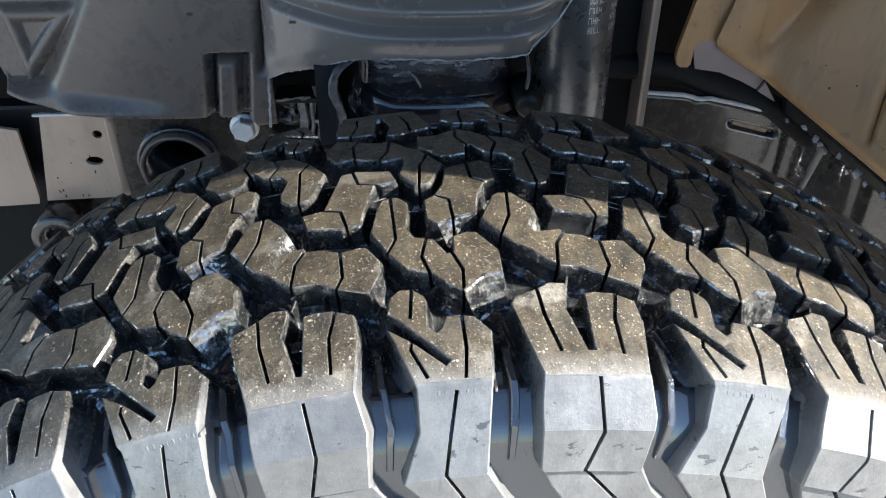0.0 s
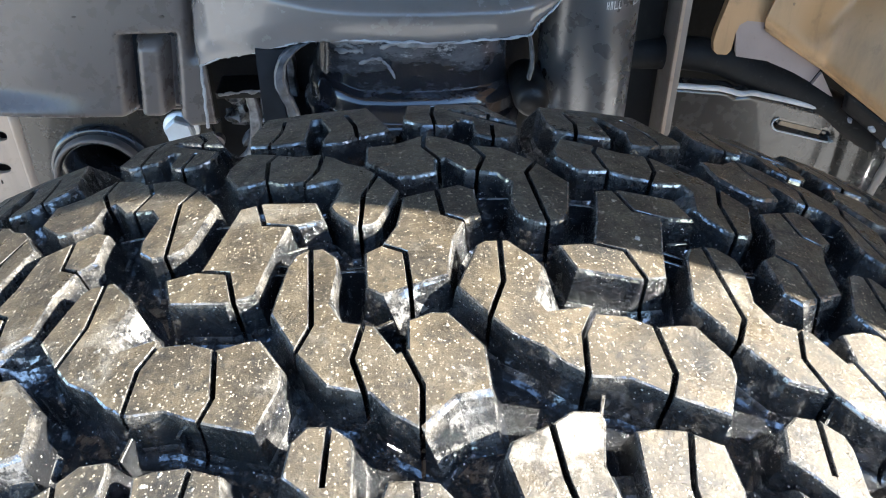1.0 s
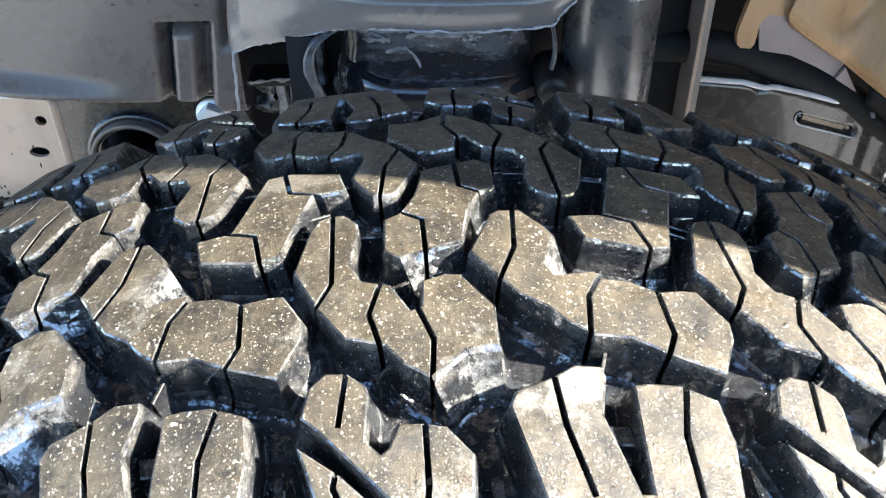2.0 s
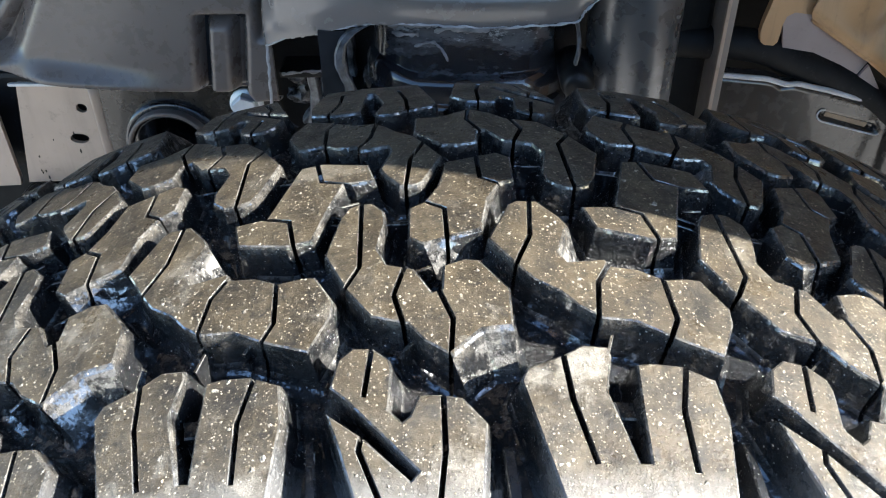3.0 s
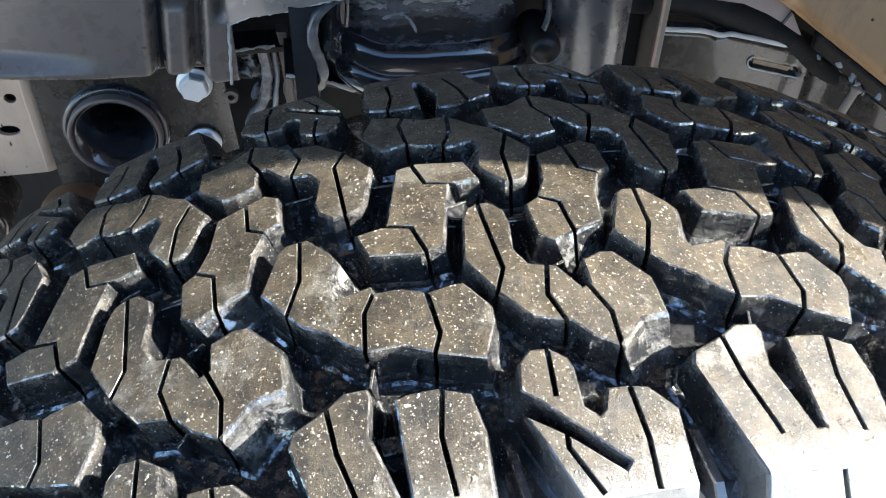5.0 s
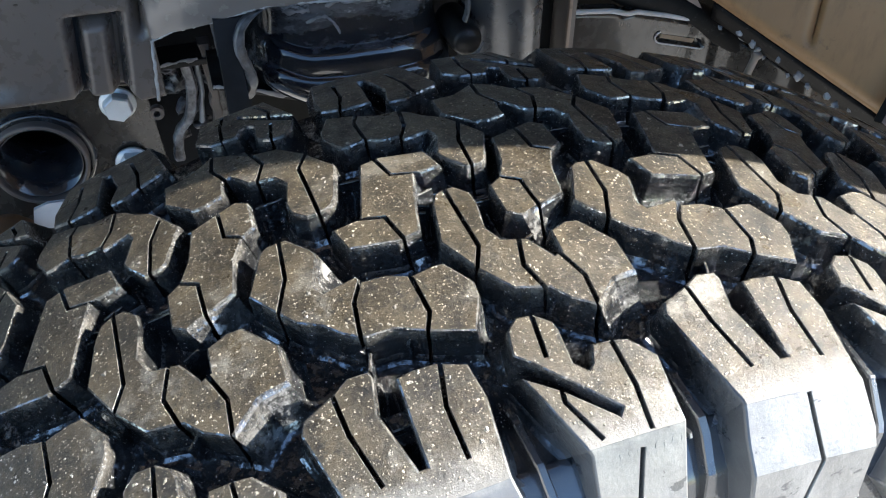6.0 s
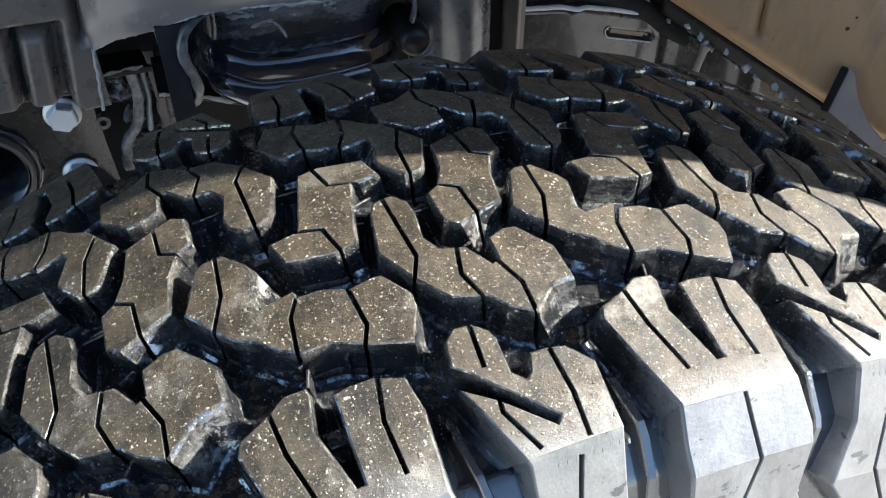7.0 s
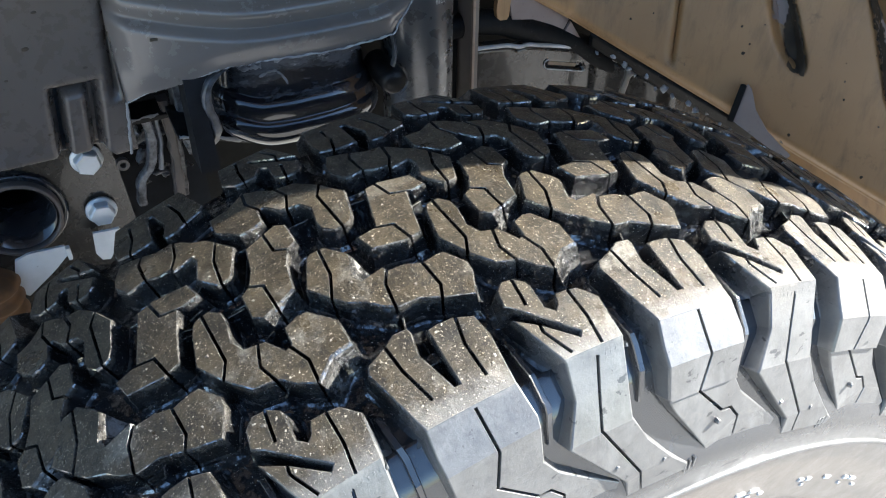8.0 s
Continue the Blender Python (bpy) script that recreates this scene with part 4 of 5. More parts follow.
def on_shelf(x, z):
    zl = ramp([(a, b) for a, b, c in LIP], x)
    return Vector(shelf_point((x + 0.1305) / 0.2355, (max(z - zl, 0.0) / (1.16 - zl)) ** (1 / 1.7)))


def drip(name, pts, r):
    way = [on_shelf(p.x, p.z) for p in spline([(x, 0, z) for x, z in pts], 9)]
    way = [p + Vector((0.0020 * noise.noise(p * 190), -0.0006, 0.0)) for p in way]
    return part(name, tube(way, [r * (0.35 + 1.0 * abs(noise.noise(p * 330 + Vector((3, 1, 2))))) for p in way], 6), SEAM, shelf, "pale run of sealer")


for run in ([(-0.113, 0.845), (-0.112, 0.832), (-0.1125, 0.824), (-0.107, 0.8115)], [(-0.096, 0.845), (-0.0965, 0.832), (-0.096, 0.822), (-0.0975, 0.8115)],
            [(-0.112, 0.830), (-0.105, 0.8245), (-0.0965, 0.829)], [(-0.110, 0.8235), (-0.104, 0.8195), (-0.0965, 0.8225)],
            [(-0.1055, 0.8085), (-0.1055, 0.798), (-0.1025, 0.788)], [(-0.0965, 0.8085), (-0.0965, 0.795), (-0.0985, 0.778)]):
    drip("sealer_run", run, 0.0011)
for run in ([(0.062, 0.845), (0.064, 0.830), (0.069, 0.818), (0.073, 0.806)], [(0.069, 0.838), (0.076, 0.828), (0.081, 0.816)], [(0.073, 0.806), (0.068, 0.798), (0.056, 0.7905)], [(0.070, 0.800), (0.060, 0.794), (0.050, 0.789)]):
    drip("sealer_run", run, 0.0013)
part("dark_stain", box((0.014, 0.0012, 0.0020), on_shelf(-0.101, 0.8100) + Vector((0, -0.0008, 0)), 0.0004), MUD, shelf, "dark drip stain")
for x, z in ((0.012, 0.7935), (0.0535, 0.7925), (0.046, 0.7985), (-0.018, 0.7905), (0.003, 0.8155), (0.028, 0.8245), (-0.058, 0.7930), (0.067, 0.7985)):
    chip = bmesh.new()
    bmesh.ops.create_icosphere(chip, subdivisions=2, radius=0.0013, matrix=Matrix.Translation(on_shelf(x, z) + Vector((0, -0.0006, 0))) @ Matrix.Diagonal((1.7, 0.4, 0.8, 1)))
    part("dirt_speck", chip, MUD, shelf, "dark speck of dirt", True)


# spring bucket: a stepped gloss-black drum below the shelf, between two cheeks
bucket = thing("spring_bucket", "gloss black rounded spring bucket under the inner wing", "spring mount", (0.0, 0.66, 0.66))
PROFILE = [(0.0, 0.0, 0.700), (0.80, 0.75, 0.702), (0.93, 0.90, 0.707), (0.985, 0.975, 0.713), (1.0, 1.0, 0.719), (0.997, 0.995, 0.7225), (0.985, 0.975, 0.7255), (0.965, 0.945, 0.7275), (0.950, 0.917, 0.7285), (0.9488, 0.915, 0.7289),
           (0.947, 0.912, 0.7315), (0.945, 0.908, 0.7355), (0.938, 0.895, 0.7395), (0.915, 0.855, 0.7430), (0.885, 0.80, 0.7455), (0.868, 0.767, 0.7466), (0.8665, 0.765, 0.7470),
           (0.862, 0.757, 0.757), (0.855, 0.745, 0.775), (0.85, 0.735, 0.80), (0.0, 0.0, 0.803)]


def drum_mesh():
    """A drum with a squarish plan, wider than deep."""
    bm = bmesh.new()
    rings = []
    for fx, fy, h in PROFILE:
        ring = []
        for k in range(128):
            a = 2 * math.pi * k / 128
            c, s = math.cos(a), math.sin(a)
            x = 0.0725 * fx * math.copysign(abs(c) ** 0.86, c)
            y = 0.054 * fy * math.copysign(abs(s) ** 0.66, s)
            dent = 0.0012 * noise.noise((x * 45, y * 45, h * 60))
            ring.append(bm.verts.new((x, y + dent, h + 0.009 * step(-0.030, -0.066, x) - (0.666 if h < 0.77 else 0.66))))
        rings.append(ring)
    for r0, r1 in zip(rings, rings[1:]):
        for k in range(128):
            bm.faces.new((r0[k], r0[(k + 1) % 128], r1[(k + 1) % 128], r1[k]))
    bmesh.ops.remove_doubles(bm, verts=bm.verts, dist=1e-5)
    return bm


part("drum", drum_mesh(), DRUM_BLACK, bucket, "", True)
part("flange", plate([(-0.088, 0.03), (0.078, 0.03), (0.078, 0.135), (-0.088, 0.135)], 0.004), UNDERSEAL, bucket, "black backing flange").location = (0, 0.02, 0)


def cheek(pts, wide, back, label):
    """A bent strip of plate: its front face is that wide about the points, and it reaches back by that much."""
    line = [Vector(p) - bucket.location for p in spline(pts, 8)]
    bm = bmesh.new()
    rows = []
    for k, p in enumerate(line):
        w = wide * (1 + 0.35 * noise.noise((p.z * 130, p.x * 90, 1)))
        rows.append([bm.verts.new(p + Vector(q)) for q in ((-w / 2, back, 0), (-w / 2, 0.0015, 0), (-w / 2 + 0.0014, 0, 0), (w / 2 - 0.0014, 0, 0), (w / 2, 0.0015, 0), (w / 2, back, 0))])
    for r0, r1 in zip(rows, rows[1:]):
        for q in range(6):
            bm.faces.new((r0[q], r0[(q + 1) % 6], r1[(q + 1) % 6], r1[q]))
    part("cheek", bm, CHEEK_GREY, bucket, label)


cheek([(-0.0600, 0.595, 0.7840), (-0.0700, 0.594, 0.7795), (-0.0770, 0.593, 0.7720), (-0.0795, 0.593, 0.7620), (-0.0785, 0.594, 0.7530), (-0.0755, 0.597, 0.7420), (-0.0745, 0.602, 0.7290), (-0.0780, 0.615, 0.7130)], 0.0062, 0.006, "dusty edge of the side cheek")
cheek([(0.0665, 0.592, 0.7880), (0.0690, 0.592, 0.7760), (0.0697, 0.593, 0.7660), (0.0690, 0.597, 0.7560)], 0.0022, 0.006, "worn edge of the side cheek")
part("backing", plate([(-0.0925, 0.04), (-0.078, 0.04), (-0.0795, 0.102), (-0.074, 0.118), (-0.0925, 0.118)], 0.03), DIRT_SHADE_BLACK, bucket, "dirty black plate beside the drum").location = (0, -0.060, 0)
lug = lathe([(0.0, -0.013), (0.008, -0.013), (0.0105, -0.010), (0.0115, -0.004), (0.0115, 0.03), (0.0, 0.03)], 32, "y", (0.0735, -0.043, 0.0775))
part("lug", lug, BLACK_STEEL, bucket, "rounded black lug", True)
part("lug_edge", tube([Vector((0.0735 + 0.0102 * math.cos(a), -0.0565, 0.0775 + 0.0102 * math.sin(a))) for a in [radians(-80 + 10 * k) for k in range(9)]], 0.0006, 6), CHEEK_GREY, bucket, "worn edge of the lug")


def scrap(name, pts, r, mat, parent, label):
    """A ragged raised streak along the points, given in the world."""
    base = parent.location
    way = [p - base + Vector((0.0016 * noise.noise(p * 240), 0.0, 0.0012 * noise.noise(p * 200 + Vector((5, 0, 0))))) for p in spline(pts, 7)]
    smear = tube(way, [r * (0.5 + 1.9 * abs(noise.noise(p * 300))) for p in way], 7, False)
    for k, v in enumerate(smear.verts):
        v.co.y = way[k // 7].y + 0.22 * (v.co.y - way[k // 7].y)
    return part(name, smear, mat, parent, label, True)


# sealer smeared over the top of the drum
for line, r in (
        ([(-0.0195, 0.6195, 0.7700), (-0.010, 0.6190, 0.7722), (0.003, 0.6190, 0.7703), (0.0150, 0.6195, 0.7708)], 0.0017),
        ([(-0.0330, 0.6195, 0.7600), (-0.0210, 0.6190, 0.7625), (-0.0140, 0.6190, 0.7565), (-0.0112, 0.6192, 0.7490)], 0.0010),
        ([(-0.0500, 0.6215, 0.7740), (-0.0420, 0.6205, 0.7750), (-0.0330, 0.6200, 0.7738), (-0.0230, 0.6195, 0.7745)], 0.0022),
        ([(-0.0480, 0.6210, 0.7690), (-0.0400, 0.6205, 0.7672), (-0.0310, 0.6200, 0.7680)], 0.0014)):
    scrap("sealer_smear", line, r, RIM_GREY, bucket, "pale smear of sealer")

# lower ledge of the bucket, with its pale edge
ledge_line = [(-0.0995, 0.633, 0.7165), (-0.0918, 0.633, 0.7150), (-0.078, 0.633, 0.7110), (-0.064, 0.633, 0.7065), (-0.046, 0.633, 0.7000), (-0.026, 0.633, 0.6955), (-0.005, 0.634, 0.6915), (0.02, 0.636, 0.690)]
part("lower_ledge", sheet(lambda u, v: Vector(ledge_line[min(int(u * 7), 6)]).lerp(Vector(ledge_line[min(int(u * 7), 6) + 1]), u * 7 - min(int(u * 7), 6)) - bucket.location + Vector((0, 0.05 * v, 0.004 * v)), 28, 4, 0.003), BLACK_STEEL, bucket, "black ledge below the drum", True)
scrap("ledge_edge", [(x, y - 0.0006, z) for x, y, z in ledge_line[:7]], 0.0017, EDGE_GREY, bucket, "pale worn edge of the ledge")

# dark box section beside the bucket, with its dirty inner ribs, a pipe and brackets
section = thing("chassis_outrigger", "dirty black chassis outrigger behind the inner wing", "chassis part", (-0.115, 0.69, 0.62))
part("web", plate([(-0.035, -0.05), (0.045, -0.05), (0.045, 0.19), (-0.035, 0.19)], 0.006), DIRT_SHADE_BLACK, section, "dirty black web plate").location = (0, 0.045, 0)


def strut(pts, wide, deep, mat, label, name="rib"):
    """A worn upright strip with uneven edges along the points, given in the world."""
    line = [Vector(p) - section.location for p in spline(pts, 5)]
    bm = bmesh.new()
    rows = []
    for k, p in enumerate(line):
        w = wide * (1 + 0.25 * noise.noise((k * 0.6, p.x * 90, 2)))
        j = 0.0012 * noise.noise((k * 0.8, 5, p.x * 70))
        rows.append([bm.verts.new(p + Vector((dx + j, dy, 0))) for dx, dy in ((-w / 2, 0.001), (-w / 2 + 0.0012, -0.001), (w / 2 - 0.0012, -0.001), (w / 2, 0.001), (w / 2, deep), (-w / 2, deep))])
    for a, b in zip(rows, rows[1:]):
        for q in range(6):
            bm.faces.new((a[q], a[(q + 1) % 6], b[(q + 1) % 6], b[q]))
    bm.faces.new(rows[0])
    bm.faces.new(rows[-1][::-1])
    part(name, bm, mat, section, label, False)


strut([(-0.0865, 0.672, 0.745), (-0.0855, 0.672, 0.715), (-0.0840, 0.672, 0.690), (-0.0830, 0.674, 0.675)], 0.013, 0.03, RUSTY, "pale scraped rib")
strut([(-0.1000, 0.682, 0.725), (-0.0990, 0.682, 0.690), (-0.1000, 0.684, 0.655), (-0.1020, 0.686, 0.625)], 0.008, 0.012, TUBE_RIM, "rust-brown strip")
strut([(-0.0935, 0.690, 0.700), (-0.0945, 0.690, 0.66), (-0.097, 0.692, 0.625)], 0.006, 0.006, RUSTY, "scraped strip")
strut([(-0.1165, 0.690, 0.712), (-0.1145, 0.690, 0.690), (-0.1190, 0.690, 0.665), (-0.1310, 0.690, 0.648), (-0.1345, 0.692, 0.625)], 0.008, 0.008, RUSTY, "bent scraped strap")
strut([(-0.1085, 0.694, 0.712), (-0.1075, 0.694, 0.685), (-0.112, 0.694, 0.655)], 0.004, 0.004, EDGE_GREY, "pale thin strip")
part("ledge", box((0.040, 0.03, 0.005), (-0.0025, 0.004, 0.0925), 0.0015), BLACK_STEEL, section, "dark ledge")
scrap("ledge_edge", [(-0.136, 0.679, 0.7130), (-0.122, 0.679, 0.7150), (-0.107, 0.679, 0.7155)], 0.0012, RIM_GREY, section, "pale edge of the ledge")
part("clip", box((0.010, 0.012, 0.012), (-0.0085, -0.006, 0.128), 0.002), GREY_STEEL, section, "grey clip under the lip")
rng = random.Random(14)
for k in range(11):
    lump = bmesh.new()
    at = Vector((rng.uniform(-0.020, 0.028), rng.uniform(0.012, 0.026), rng.uniform(0.012, 0.086)))
    bmesh.ops.create_icosphere(lump, subdivisions=3, radius=rng.uniform(0.004, 0.008), matrix=Matrix.Translation(at) @ Matrix.Diagonal((1.3, 0.7, 0.8, 1)))
    for v in lump.verts:
        v.co += 0.006 * noise.noise_vector(v.co * 170) + 0.002 * noise.noise_vector(v.co * 480)
    part("caked_dirt", lump, RUSTY, section, "pale caked dirt", True)
part("eyelet", lathe([(0.0026, -0.003), (0.0052, -0.003), (0.0052, 0.003), (0.0026, 0.003)], 18, "y", closed=True), TUBE_RIM, section, "small ring").location = (-0.0275, -0.005, 0.0545)
# beige frame end with two holes, a channel, and the bracket with the big tube
frame_end = thing("frame_end", "beige painted frame end with two holes and a black channel", "chassis part", (-0.33, 0.70, 0.60))
part("side_plate", plate([(-0.0345, 0.0065), (0.036, 0.0085), (0.036, 0.0915), (0.030, 0.0945), (-0.0185, 0.0965)], 0.004, 0, [(0.0274, 0.0749, 0.0043, 0.0040), (0.0190, 0.0478, 0.0078, 0.0044)]), BEIGE, frame_end)
part("side_plate", plate([(-0.26, -0.006), (-0.0425, 0.0035), (-0.0410, 0.010), (-0.0420, 0.0805), (-0.056, 0.0835), (-0.26, 0.092)], 0.004), BEIGE, frame_end)
part("channel", box((0.30, 0.02, 0.088), (-0.095, 0.034, 0.050), 0.004), UNDERSEAL, frame_end, "black channel")
part("bent_edge", sheet(lambda u, v: (0.036 + 0.0115 * math.sin(1.35 * u), 0.0115 * (1 - math.cos(1.35 * u)), 0.0085 + 0.083 * v + 0.001 * u), 10, 12, 0.003), BEIGE, frame_end, "edge bent away", True)
part("rough_edge", tube([(0.0470 + 0.0012 * noise.noise((k * 0.8, 0.4, 0)) + 0.00003 * (k - 20), 0.007, 0.012 + 0.0021 * k) for k in range(38)], [0.0004 + 0.0012 * abs(noise.noise((k * 0.9, 7, 1))) for k in range(38)], 6), SEAM, frame_end, "pale chipped edge")
part("top_edge", box((0.060, 0.004, 0.0026), (0.006, -0.001, 0.0960), 0.001), PALE_EDGE, frame_end, "bright upper edge")
rng = random.Random(21)
for k in range(12):
    chip = bmesh.new()
    at = Vector((rng.uniform(-0.030, 0.030), -0.0003, 0.011 + 0.010 * rng.random() ** 2 if k < 8 else rng.uniform(0.03, 0.06)))
    bmesh.ops.create_icosphere(chip, subdivisions=1, radius=rng.uniform(0.0005, 0.0010), matrix=Matrix.Translation(at) @ Matrix.Diagonal((0.8, 0.4, rng.uniform(1.0, 2.4), 1)))
    part("dirt_speck", chip, MUD, frame_end, "dark speck of dirt", True)

bracket = thing("tube_bracket", "grey steel bracket with a wide open tube and zinc bolts", "chassis part", (-0.232, 0.695, 0.60))
part("plate", plate([(-0.053, -0.05), (0.092, -0.05), (0.086, 0.060), (0.082, 0.118), (-0.051, 0.118)], 0.005, 0, [(0.0, 0.0455, 0.0325, 0.0325)]), PLATE_GLOSS, bracket, "dark glossy plate")
part("tube", lathe([(0.0308, -0.012), (0.0322, -0.0138), (0.0342, -0.012), (0.0342, 0.15), (0.0308, 0.15)], 56, "y", (0.0, 0, 0.0455), True), TUBE_RIM, bracket, "open brown-grey tube", True)
part("bore", lathe([(0.0294, -0.010), (0.0294, 0.149), (0.0288, 0.149), (0.0288, -0.010)], 56, "y", (0.0, 0, 0.0455), True), GLOSS_BLACK, bracket, "glossy black bore", True)
part("bore_end", lathe([(0.0, 0.118), (0.0288, 0.118), (0.0288, 0.122), (0.0, 0.122)], 40, "y", (0.0, 0, 0.0455)), DARK, bracket, "dark end of the bore", True)
part("weld", lathe([(0.0345, -0.006), (0.0385, -0.004), (0.0405, 0.001), (0.0345, 0.001)], 48, "y", (0.0, 0, 0.0455), True), GLOSS_BLACK, bracket, "glossy weld bead", True)

def hex_bolt(at, m=None):
    b = thing("hex_bolt", "zinc hexagon bolt head on the chassis bracket", "bolt", at, group="bolts on the bracket")
    h = lathe([(0.0, -0.009), (0.0095, -0.009), (0.0108, -0.0075), (0.0108, 0.0), (0.0, 0.0)], 6, "y")
    part("head", h, ZINC, b)
    part("washer", lathe([(0.0, -0.001), (0.0125, -0.001), (0.0132, 0.0), (0.0132, 0.0015), (0.0, 0.0015)], 28, "y", (0, 0.001, 0)), ZINC, b, "flanged washer", True)
    if m:
        b.matrix_basis = Matrix.Translation(at) @ m
    return b


hex_bolt((-0.1685, 0.690, 0.6825), Matrix.Rotation(radians(20), 4, "Y"))
hex_bolt((-0.1690, 0.690, 0.6310), Matrix.Rotation(radians(5), 4, "Y"))

# damper with printed label, black rod bracket and bright bar
damper = thing("shock_absorber", "dark grey metallic shock absorber with a pale printed label", "shock absorber", (0.1135, 0.650, 0.55))
part("body", lathe([(0.0, 0.0), (0.028, 0.0), (0.0310, 0.004), (0.0310, 0.36), (0.026, 0.375), (0.0, 0.375)], 72), DAMPER_GREY, damper, "", True)


def label_bars():
    bm = bmesh.new()
    rng = random.Random(4)
    for a0, a1 in ((-84, -66), (-46, -24)):
        for row in range(8):
            a = a0
            z = 0.2405 + row * 0.0078
            while a < a1:
                wdt = rng.uniform(2.2, 5.0)
                strokes = [(a, a + 0.9, z, z + 0.0050), (a + wdt - 0.9, a + wdt, z, z + 0.0050)] if rng.random() < 0.6 else [(a, a + 0.9, z, z + 0.0050)]
                strokes.append((a, a + wdt, z + rng.choice((0.0, 0.0021, 0.0042)), None))
                for p0, p1, q0, q1 in strokes:
                    q1 = q1 or q0 + 0.0009
                    vs = [bm.verts.new((0.0312 * math.cos(radians(t)), 0.0312 * math.sin(radians(t)), q)) for t, q in ((p0, q0), (p1, q0), (p1, q1), (p0, q1))]
                    bm.faces.new(vs)
                a += wdt + rng.uniform(1.2, 2.0)
    return bm


part("label_print", label_bars(), LABEL_INK, damper, "pale unreadable print")
bar = thing("support_bar", "upright steel bar with a bright worn edge", "bracket", (0.1875, 0.685, 0.5))
part("bar", box((0.0075, 0.03, 0.50), (0.001, 0.012, 0.2), 0.0012), BAR_GREY, bar)
part("edge", box((0.0030, 0.004, 0.50), (-0.0022, -0.0045, 0.2), 0.001), BEIGE, bar, "bright worn edge")
rod = thing("brake_pipe_shield", "matt black shield beside the shock absorber", "shield", (0.163, 0.70, 0.5))
part("shield", box((0.040, 0.008, 0.5), (0, 0.01, 0.2), 0.003), DARK, rod)
part("rivet", lathe([(0.0, -0.003), (0.0018, -0.002), (0.0022, 0.0), (0.0, 0.0)], 14, "y"), ZINC, rod, "small bright rivet").location = (-0.0105, 0.006, 0.222)


# curved chassis plate with a slot
def arc_top(x):
    return ramp([(0.15, 0.7105), (0.197, 0.7085), (0.2275, 0.7055), (0.233, 0.7045), (0.2387, 0.7005), (0.243, 0.7010), (0.249, 0.7020), (0.276, 0.6958), (0.304, 0.6882), (0.3335, 0.677), (0.3547, 0.6676), (0.42, 0.635), (0.55, 0.56)], x)


def arc_point(u, v):
    x = 0.189 + 0.376 * u
    zt = arc_top(x)
    z = zt - 0.30 * (1 - v) ** 1.4
    y = 0.690 - 0.06 * step(0.325, 0.40, x)
    y += 0.010 * step(0.006, 0.0, zt - z)
    dz = (z - 0.6690) + (x - 0.297) * 0.27
    d = math.hypot(max(abs(x - 0.297) - 0.0205, 0), dz)
    y += 0.0045 * step(0.0056, 0.0030, d)
    return x, y, z


arc = part("chassis_plate", sheet(arc_point, 400, 190, 0.003), PLATE_BROWN, None, smooth=True)
tagged(arc, "curved brown-black chassis plate with a long slot", "chassis part", kind="structure")
part("slot_floor", plate([(-0.018, -0.0016), (0.017, -0.0022), (0.018, 0.0030), (-0.018, 0.0036)], 0.002), SLOT_TAN, arc, "tan metal seen in the slot").matrix_basis = Matrix.Translation((0.296, 0.6900, 0.6695)) @ Matrix.Rotation(radians(15), 4, "Y")
rim = [(0.297 + 0.0210 * c + 0.0050 * math.cos(a), 0.6862, 0.6690 - 0.27 * (0.0210 * c + 0.0050 * math.cos(a)) + 0.0050 * math.sin(a)) for c, a in [(1, radians(k)) for k in range(-90, 31, 30)] + [(-1, radians(k)) for k in range(90, 271, 30)]]
part("slot_rim", tube(rim[5:] + rim[:3], 0.0008, 6), PALE_EDGE, arc, "thin bright rim of the slot", True)
# the sky highlight on the plate's rounded top edge, painted as a pale tube
part("edge_highlight", tube(spline([(x, 0.6885 - 0.06 * step(0.325, 0.40, x), arc_top(x) - 0.0012) for x in [0.192 + 0.0085 * k for k in range(20)]], 5), [0.0022] * 70 + [0.0022 - 0.00006 * k for k in range(26)], 10), PALE_EDGE, arc, "upper edge with its sky highlight painted pale", True)
part("weld_bead", tube(spline([(0.3440, 0.640, 0.675), (0.3415, 0.640, 0.668), (0.3400, 0.642, 0.655), (0.3380, 0.645, 0.635), (0.3330, 0.648, 0.610)], 6), [0.0035, 0.004, 0.005, 0.0055, 0.005, 0.0042] + [0.0034] * 9 + [0.0028] * 10, 8), BAR_GREY, arc, "pale smeared weld", True)

hose = thing("rubber_hose", "black rubber hose along the chassis plate", "hose", (0.25, 0.69, 0.71))
part("hose", tube(spline([(-0.10, 0.025, 0.014), (-0.05, 0.016, 0.0155), (-0.022, 0.013, 0.0120), (0.0, 0.011, 0.0030), (0.027, 0.010, -0.0080), (0.055, 0.008, -0.0200), (0.09, 0.0, -0.040), (0.14, -0.03, -0.075)], 8), 0.0125, 16), HOSE, hose, "", True)

tab = thing("grey_bracket", "grey primed bracket tucked behind the tan wheel arch panel", "bracket", (0.25, 0.70, 0.72))
part("ear", plate([(-0.0205, 0.032), (-0.0155, 0.0075), (0.008, 0.0035), (0.030, -0.006), (0.0450, -0.0140), (0.0500, -0.0045), (0.040, 0.018), (0.0, 0.037)], 0.003), TAB_GREY, tab).location = (0, -0.0075, 0)
part("ear_edge", box((0.005, 0.010, 0.030), (-0.0215, 0.0, 0.0215), 0.001), DARK, tab, "dark folded edge")
part("ear", plate([(0.0450, -0.0140), (0.0500, -0.0050), (0.0640, -0.0255)], 0.003), TAB_GREY, tab, "small folded ear").location = (0, -0.0115, 0)


